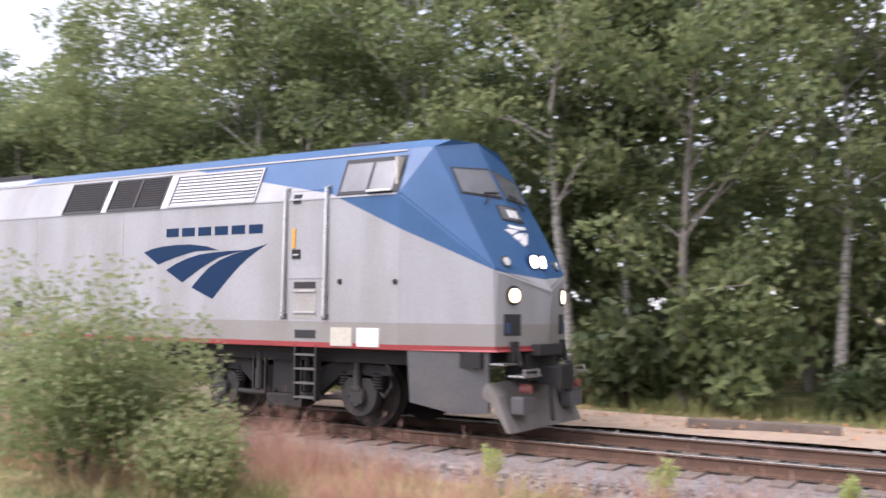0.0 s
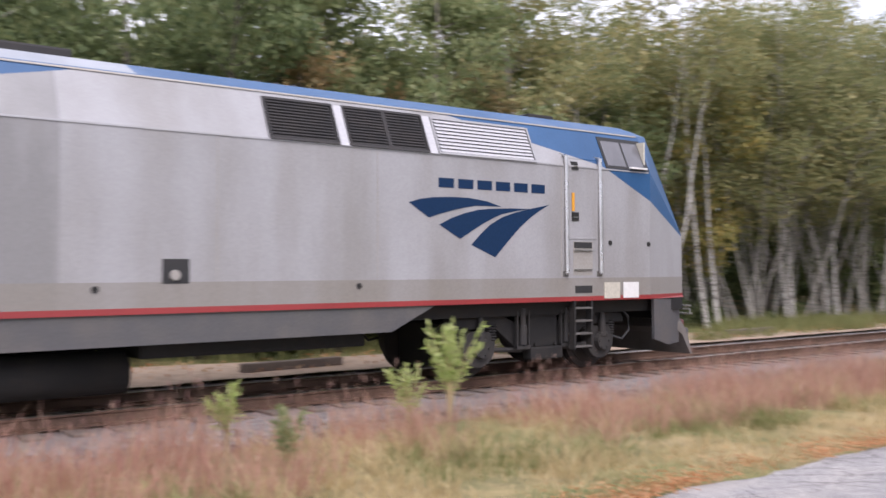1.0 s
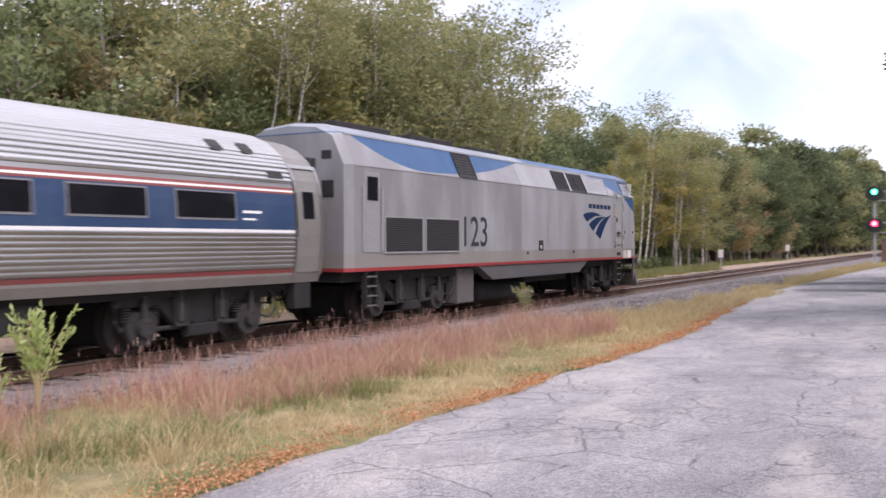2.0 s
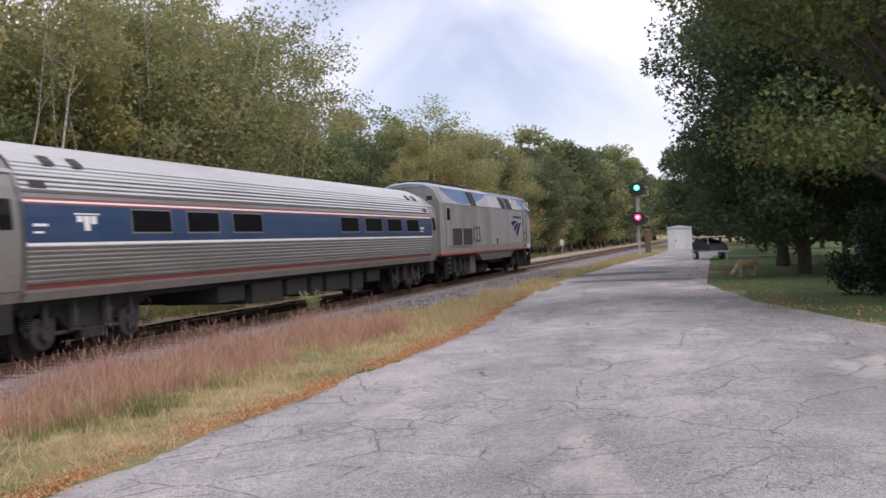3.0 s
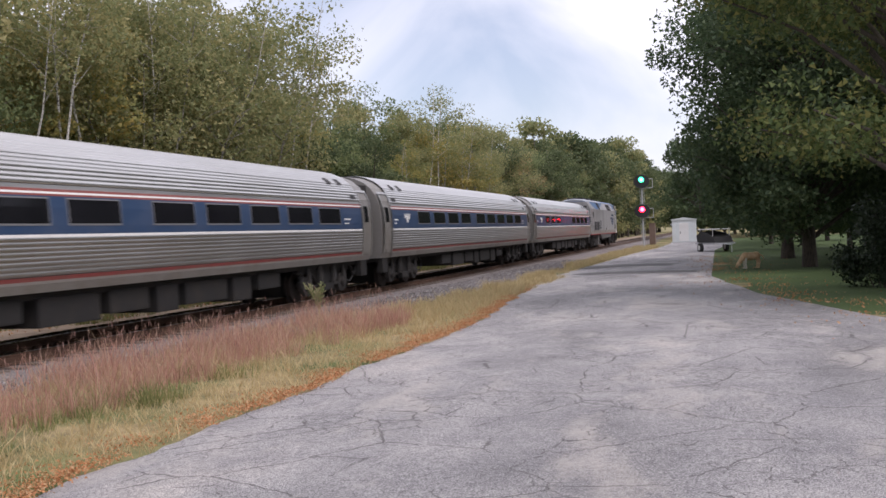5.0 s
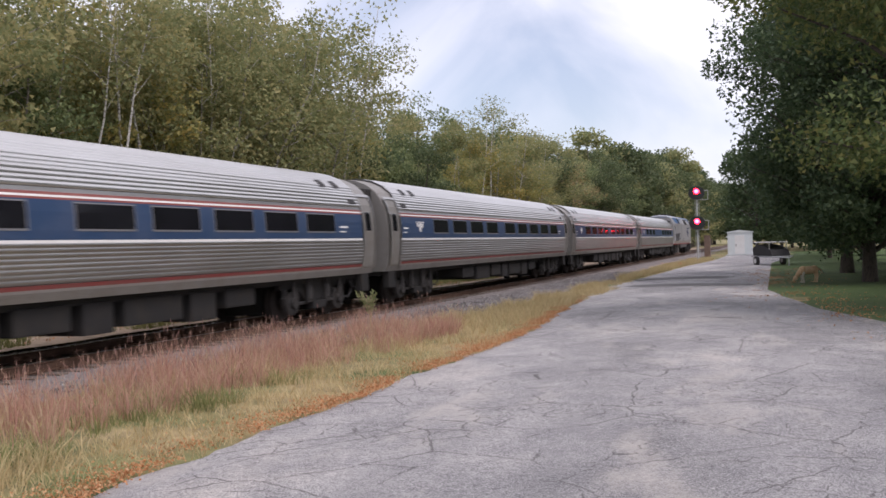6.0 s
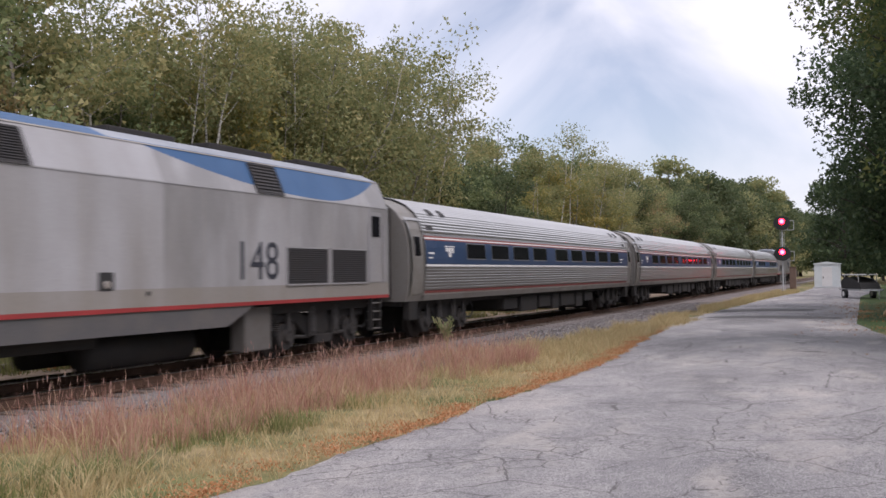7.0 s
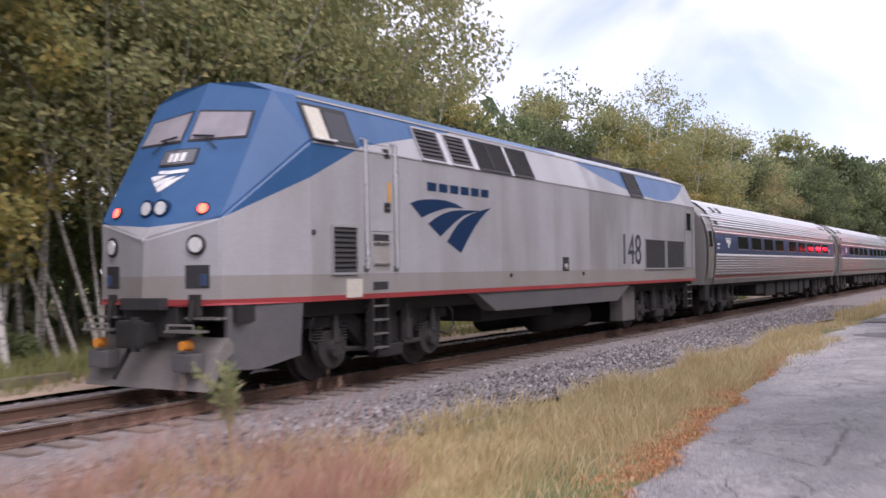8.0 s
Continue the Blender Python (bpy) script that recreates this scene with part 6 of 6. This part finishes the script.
def weed(x, y, h, seed, mat, label):
    """Bare stems that spread like a vase and carry feathery plumes above."""
    rng = np.random.default_rng(seed)
    t = thing("weed", label, "weed", "weeds beside the track", pose(x, y, land(x, y)))
    pts, ax = [], []
    for k in range(max(4, int(11 * h))):
        a, r = rng.uniform(0, 6.28), rng.uniform(0.04, 0.40) * h
        q = Vector((math.cos(a) * r, math.sin(a) * r, h * rng.uniform(0.72, 1.0)))
        way = [Vector((0, 0, -0.05)), Vector((q.x * 0.12, q.y * 0.12, q.z * 0.38)), Vector((q.x * 0.5, q.y * 0.5, q.z * 0.7)), q]
        bm = bmesh.new()
        limb(bm, way, [0.010, 0.008, 0.006, 0.003], 5)
        part("stem", bm, LEAF["tan_grass"], t)
        for f in np.linspace(0, 1, 64):
            p = way[1].lerp(way[2], f * 2) if f < 0.5 else way[2].lerp(way[3], f * 2 - 1)
            if f < 0.22 and rng.uniform() > 0.3:
                continue
            pts.append(np.array(p) + rng.normal(size=3) * np.array([0.035, 0.035, 0.02]) * (1.25 - f * 0.8))
            ax.append(np.array((way[3] - way[1]).normalized()))
    pts = np.array(pts)
    n = len(pts)
    a = rng.normal(size=(n, 3)) * 0.55 + np.array(ax)
    a /= np.linalg.norm(a, axis=1)[:, None]
    b = np.cross(a, rng.normal(size=(n, 3)))
    b /= np.linalg.norm(b, axis=1)[:, None]
    s = rng.uniform(0.022, 0.05, n)[:, None] * (0.6 + 0.5 * h)
    v = np.stack([pts, pts + a * s + b * s * 0.33, pts + a * s * 2, pts + a * s - b * s * 0.33], 1).reshape(-1, 3)
    ob = new("foliage", from_arrays("foliage", v, np.arange(4 * n).reshape(-1, 4), mat))
    ob.parent = t


for i, (x, y, h) in enumerate([(7.5, -3.2, 1.3), (6.8, -3.3, 0.8), (1.3, -3.3, 1.0), (4.5, -3.2, 0.75), (-1.6, -3.2, 0.55), (-3.3, -3.2, 0.5), (-0.4, -3.1, 0.45), (-5.2, -3.4, 0.5)]):
    weed(x, y, h, 60 + i, LEAF["weed"], "bright green upright weed beside the track")
weed(21.8, -3.0, 0.9, 80, LEAF["shrub"], "dry yellowish weed clump beside the track")
weed(4.3, -4.9, 0.7, 81, LEAF["shrub"], "dry yellowish weed clump beside the track")

# ---- grass, leaves and stones ----
grass = np.random.default_rng(21)


def scatter(n, x0, x1, lo, hi, keep=None):
    x = grass.uniform(x0, x1, n)
    k = grass.uniform(0, 1, n)
    y = np.array([lo(a) + (hi(a) - lo(a)) * b for a, b in zip(x, k)])
    pts = [(a, b) for a, b in zip(x, y) if keep is None or keep(a, b)]
    return np.array([(a, b, land(a, b) - 0.02) for a, b in pts])


def patchy(s, limit, seed):
    return lambda x, y: noise.noise((x * s, y * s, seed)) + grass.normal() * 0.18 > limit


def tufts(base, blades, spread):
    """Gathers blades round each base point; returns places and the way each leans."""
    n = len(base)
    d = grass.normal(size=(n * blades, 3)) * np.array([1, 1, 0])
    pts = np.repeat(base, blades, 0) + d * spread * grass.uniform(0.6, 1.5, (n, 1)).repeat(blades, 0)
    return pts, d * 0.6


def lawn_of(name, label, base, h0, h1, width, lean, mat, blades=0, spread=0.06):
    away = None
    if blades:
        base, away = tufts(base, blades, spread)
    n = len(base)
    h = grass.uniform(h0, h1, n) * np.array([0.85 + 0.55 * noise.noise((a * 0.9, b * 0.9, 6.1)) + 0.35 * noise.noise((a * 3.1, b * 3.1, 1.7)) for a, b, _ in base])
    tagged(new(name, blade_mesh(name, base, h, np.full(n, width) * grass.uniform(0.7, 1.3, n), lean, mat, grass, away)), label, "grass", kind="stuff")


rim = lambda x: left_edge(x) + 0.12 * smooth_rand(x, 0, 0.9) + 0.13 * smooth_rand(x, 9, 2.7)
VERGE = [(-30, -2.95), (18, -2.95), (21, -3.2), (25, -4.0), (29, -4.55), (36, -4.65), (53, -4.4), (92, -4.3)]


def mid(x):
    """Where the grass ends against the ballast."""
    return float(np.interp(x, *zip(*VERGE))) + 0.3 * smooth_rand(x, 5, 0.8)


strip("ballast_shoulder", mid, lambda x: -2.5, MAT["ballast"], "grey crushed stone beside the track", lambda x, k: GROUND + 0.045 + 0.02 * smooth_rand(x, k * 3, 1.5), 6, "ballast", steps(16, 128, 0.75))
lawn_of("pink_grass", "tall pinkish autumn grass beside the track", scatter(3300, -26, 21.5, lambda x: -5.5 - 0.4 * smooth_rand(x, 1, 0.6), mid, patchy(0.7, -0.12, 1.3)), 0.22, 0.74, 0.0042, 0.45, LEAF["pink_grass"], 16, 0.06)
lawn_of("dry_grass", "dry tan grass among the pink grass", scatter(2400, -26, 40, lambda x: -6.3, mid, patchy(0.7, -0.05, 4.4)), 0.12, 0.40, 0.005, 0.75, LEAF["tan_grass"], 14, 0.06)
lawn_of("tan_grass", "short dry tan grass along the road", scatter(56000, -26, 40, lambda x: rim(x) + 0.03, lambda x: min(-4.0, mid(x)), patchy(0.8, -0.35, 2.2)), 0.07, 0.21, 0.005, 0.8, LEAF["tan_grass"])
lawn_of("pale_grass", "dry pale grass beside the far road", scatter(3400, 20, 92, lambda x: left_edge(x) + 0.15, lambda x: mid(x) - 0.1, patchy(0.5, -0.15, 5.2)), 0.12, 0.4, 0.008, 0.5, LEAF["tan_grass"], 12, 0.08)
lawn_of("green_grass", "green grass tufts beside the track", scatter(1500, -26, 13, lambda x: -5.9, lambda x: -4.6, patchy(0.55, 0.2, 7.7)), 0.12, 0.36, 0.006, 0.5, LEAF["green_grass"], 14, 0.05)
lawn_of("strip_grass", "green weeds on the gravel behind the track", scatter(3000, 14, 70, lambda x: 2.9, lambda x: 5.6, patchy(0.35, -0.12, 2.9)), 0.15, 0.6, 0.010, 0.5, LEAF["green_grass"], 14, 0.09)
lawn_of("bank_grass", "green grass and weeds along the wood's edge", scatter(40000, -45, 110, lambda x: 5.2, lambda x: 7.8, patchy(0.6, -0.2, 3.7)), 0.12, 0.5, 0.010, 0.45, LEAF["green_grass"])


def seed_heads(name, label, base, mat):
    """Thin upright stems, each with a slender pointed seed head."""
    n = len(base)
    h = grass.uniform(0.38, 0.86, n) * np.array([0.85 + 0.4 * noise.noise((a * 0.9, b * 0.9, 6.1)) for a, b, _ in base])
    tilt = grass.normal(size=(n, 3)) * np.array([0.13, 0.13, 0]) + np.array([0, 0, 1.0])
    a = grass.uniform(0, 2 * np.pi, n)
    side = np.stack([np.cos(a), np.sin(a), 0 * a], 1)
    foot, top = base, base + tilt * h[:, None]
    long = grass.uniform(0.06, 0.14, n)[:, None]
    v = np.stack([foot - side * 0.002, foot + side * 0.002, top, top - tilt * 0.02, top + tilt * long * 0.4 + side * 0.006, top + tilt * long, top + tilt * long * 0.4 - side * 0.006], 1).reshape(-1, 3)
    k = 7 * np.arange(n)[:, None]
    me = bpy.data.meshes.new(name)
    me.from_pydata(v.tolist(), [], (k + np.array([[0, 1, 2]])).tolist() + (k + np.array([[3, 4, 5, 6]])).tolist())
    me.materials.append(mat)
    tagged(new(name, me), label, "grass", kind="stuff")


seed_heads("grass_seed_heads", "reddish seed heads above the pink grass", scatter(5200, -24, 22, lambda x: -5.3 - 0.4 * smooth_rand(x, 1, 0.6), mid, patchy(0.7, -0.05, 1.3)), LEAF["seed"])

fall = scatter(44000, -5, 34, lambda x: rim(x) - 0.02 - abs(grass.normal()) * 0.07, lambda x: rim(x) + 0.06 + abs(grass.normal()) * 0.32 * (1 + smooth_rand(x, 2, 1.2)), patchy(1.1, -0.12, 9.3))
fall[:, 2] = -0.165 + grass.uniform(0, 0.03, len(fall))
tagged(new("fallen_leaves", leaf_mesh("fallen_leaves", fall, grass.uniform(0.008, 0.018, len(fall)), LEAF["fallen"], grass)), "rust-coloured fallen leaves along the road's edge", "leaves", kind="stuff")
fall = scatter(2600, -40, 60, lambda x: 2.7, lambda x: 5.2)
fall[:, 2] = -0.10 + grass.uniform(0, 0.03, len(fall))
tagged(new("scattered_leaves", leaf_mesh("scattered_leaves", fall, grass.uniform(0.02, 0.05, len(fall)), LEAF["fallen"], grass)), "dry leaves on the gravel behind the track", "leaves", kind="stuff")

fall = scatter(5000, 13, 60, lambda x: right_edge(x) - 1.2 * abs(grass.normal()) - 0.2, lambda x: right_edge(x) + 0.5, patchy(0.6, 0.05, 4.9))
fall[:, 2] = -0.155 + grass.uniform(0, 0.02, len(fall))
tagged(new("lawn_leaves", leaf_mesh("lawn_leaves", fall, grass.uniform(0.012, 0.035, len(fall)), LEAF["fallen"], grass)), "brown fallen leaves along the lawn's edge", "leaves", kind="stuff")


def stones(name, n, x0, x1, y0, y1, z, r0, r1, label):
    p = np.stack([grass.uniform(x0, x1, n), grass.uniform(y0, y1, n), np.full(n, z)], 1)
    o = np.array([(1, 0, 0), (0, 1, 0), (-1, 0, 0), (0, -1, 0), (0, 0, 0.8), (0, 0, -0.8)])
    r = grass.uniform(r0, r1, n)
    v = (p[:, None] + (o[None] * r[:, None, None]) * grass.uniform(0.6, 1.25, (n, 6, 3)) + grass.normal(size=(n, 6, 3)) * r[:, None, None] * 0.15).reshape(-1, 3)
    f = np.array([(0, 1, 4), (1, 2, 4), (2, 3, 4), (3, 0, 4), (1, 0, 5), (2, 1, 5), (3, 2, 5), (0, 3, 5)])
    f = (f[None] + 6 * np.arange(n)[:, None, None]).reshape(-1, 3)
    tagged(new(name, from_arrays(name, v, f, MAT["stone"])), label, "gravel", kind="stuff")


def stone_material():
    m, n, l, b = nodes_of("ballast_stone", 0.9)
    g = n.new("ShaderNodeNewGeometry")
    l.new(ramp_of(n, l, g.outputs["Random Per Island"], [(0.0, (0.07, 0.06, 0.055)), (0.4, (0.14, 0.125, 0.12)), (0.8, (0.22, 0.205, 0.20)), (1.0, (0.38, 0.36, 0.35))]), b.inputs["Base Color"])
    bump_of(n, l, b, noise_of(n, l, coords(n, l), 50, 4), 0.4, 0.006)
    return m


MAT["stone"] = stone_material()
stones("ballast_stones", 12000, -22, 60, -2.75, -1.25, -0.225, 0.02, 0.045, "loose grey ballast stones beside the rail")
stones("shoulder_stones", 9000, 18, 60, -4.3, -2.6, -0.165, 0.02, 0.05, "loose grey stones on the ballast shoulder")
stones("ballast_stones_far", 3000, -22, 60, 1.25, 2.8, -0.215, 0.02, 0.045, "loose grey ballast stones behind the track")
stones("ballast_stones_between", 3000, -22, 50, -0.7, 0.7, -0.2, 0.02, 0.04, "loose grey ballast stones between the rails")

# debris behind the track
for i, (x, y, w, turn) in enumerate([(-4, 3.6, 2.4, 8), (2.5, 3.9, 2.4, -12), (9, 3.5, 2.2, 5), (15, 4.1, 2.4, 20), (-12, 3.9, 2.4, -6), (24, 3.8, 2.4, 3)]):
    bm = bmesh.new()
    box(bm, -w / 2, w / 2, -0.11, 0.11, 0.0, 0.16, 0.02)
    ob = new("old_tie", finish("old_tie", bm, MAT["tie"]))
    ob.matrix_world = pose(x, y, -0.16, 0, 0, turn)
    tagged(ob, "discarded weathered timber tie on the gravel", "railway tie", "discarded ties")

# ---- ties and rail fastenings ----
bed_ob = bpy.data.objects["ballast_bed"]
bm = bmesh.new()
box(bm, -0.115, 0.115, -1.3, 1.3, -0.30, -0.172, 0.012)
TIE = finish("tie", bm, MAT["tie"])
bm = bmesh.new()
for s in (-0.75, 0.75):
    box(bm, -0.09, 0.09, s - 0.17, s + 0.17, -0.175, -0.160)
    for a in (-1, 1):
        box(bm, -0.02, 0.02, s + a * 0.085 - 0.015, s + a * 0.085 + 0.015, -0.165, -0.135)
PLATE = finish("tie_plate", bm, MAT["rail"])
tie_rng = random.Random(3)
rest = bmesh.new()
for i in range(480):
    x = -38 + 0.52 * i
    if i < 240:
        ob = new("tie", TIE)
        ob.parent = bed_ob
        ob.matrix_local = pose(x + tie_rng.uniform(-0.03, 0.03), tie_rng.uniform(-0.06, 0.06), tie_rng.uniform(-0.008, 0.004), 0, 0, tie_rng.uniform(-1.5, 1.5))
        if i < 160:
            ob = new("tie_plate", PLATE)
            ob.parent = bed_ob
            ob.matrix_local = pose(x, 0, 0)
    else:
        box(rest, x - 0.115, x + 0.115, -1.3, 1.3, -0.30, -0.172)
tagged(part("far_ties", rest, MAT["tie"], bed_ob), kind="stuff")

motions()
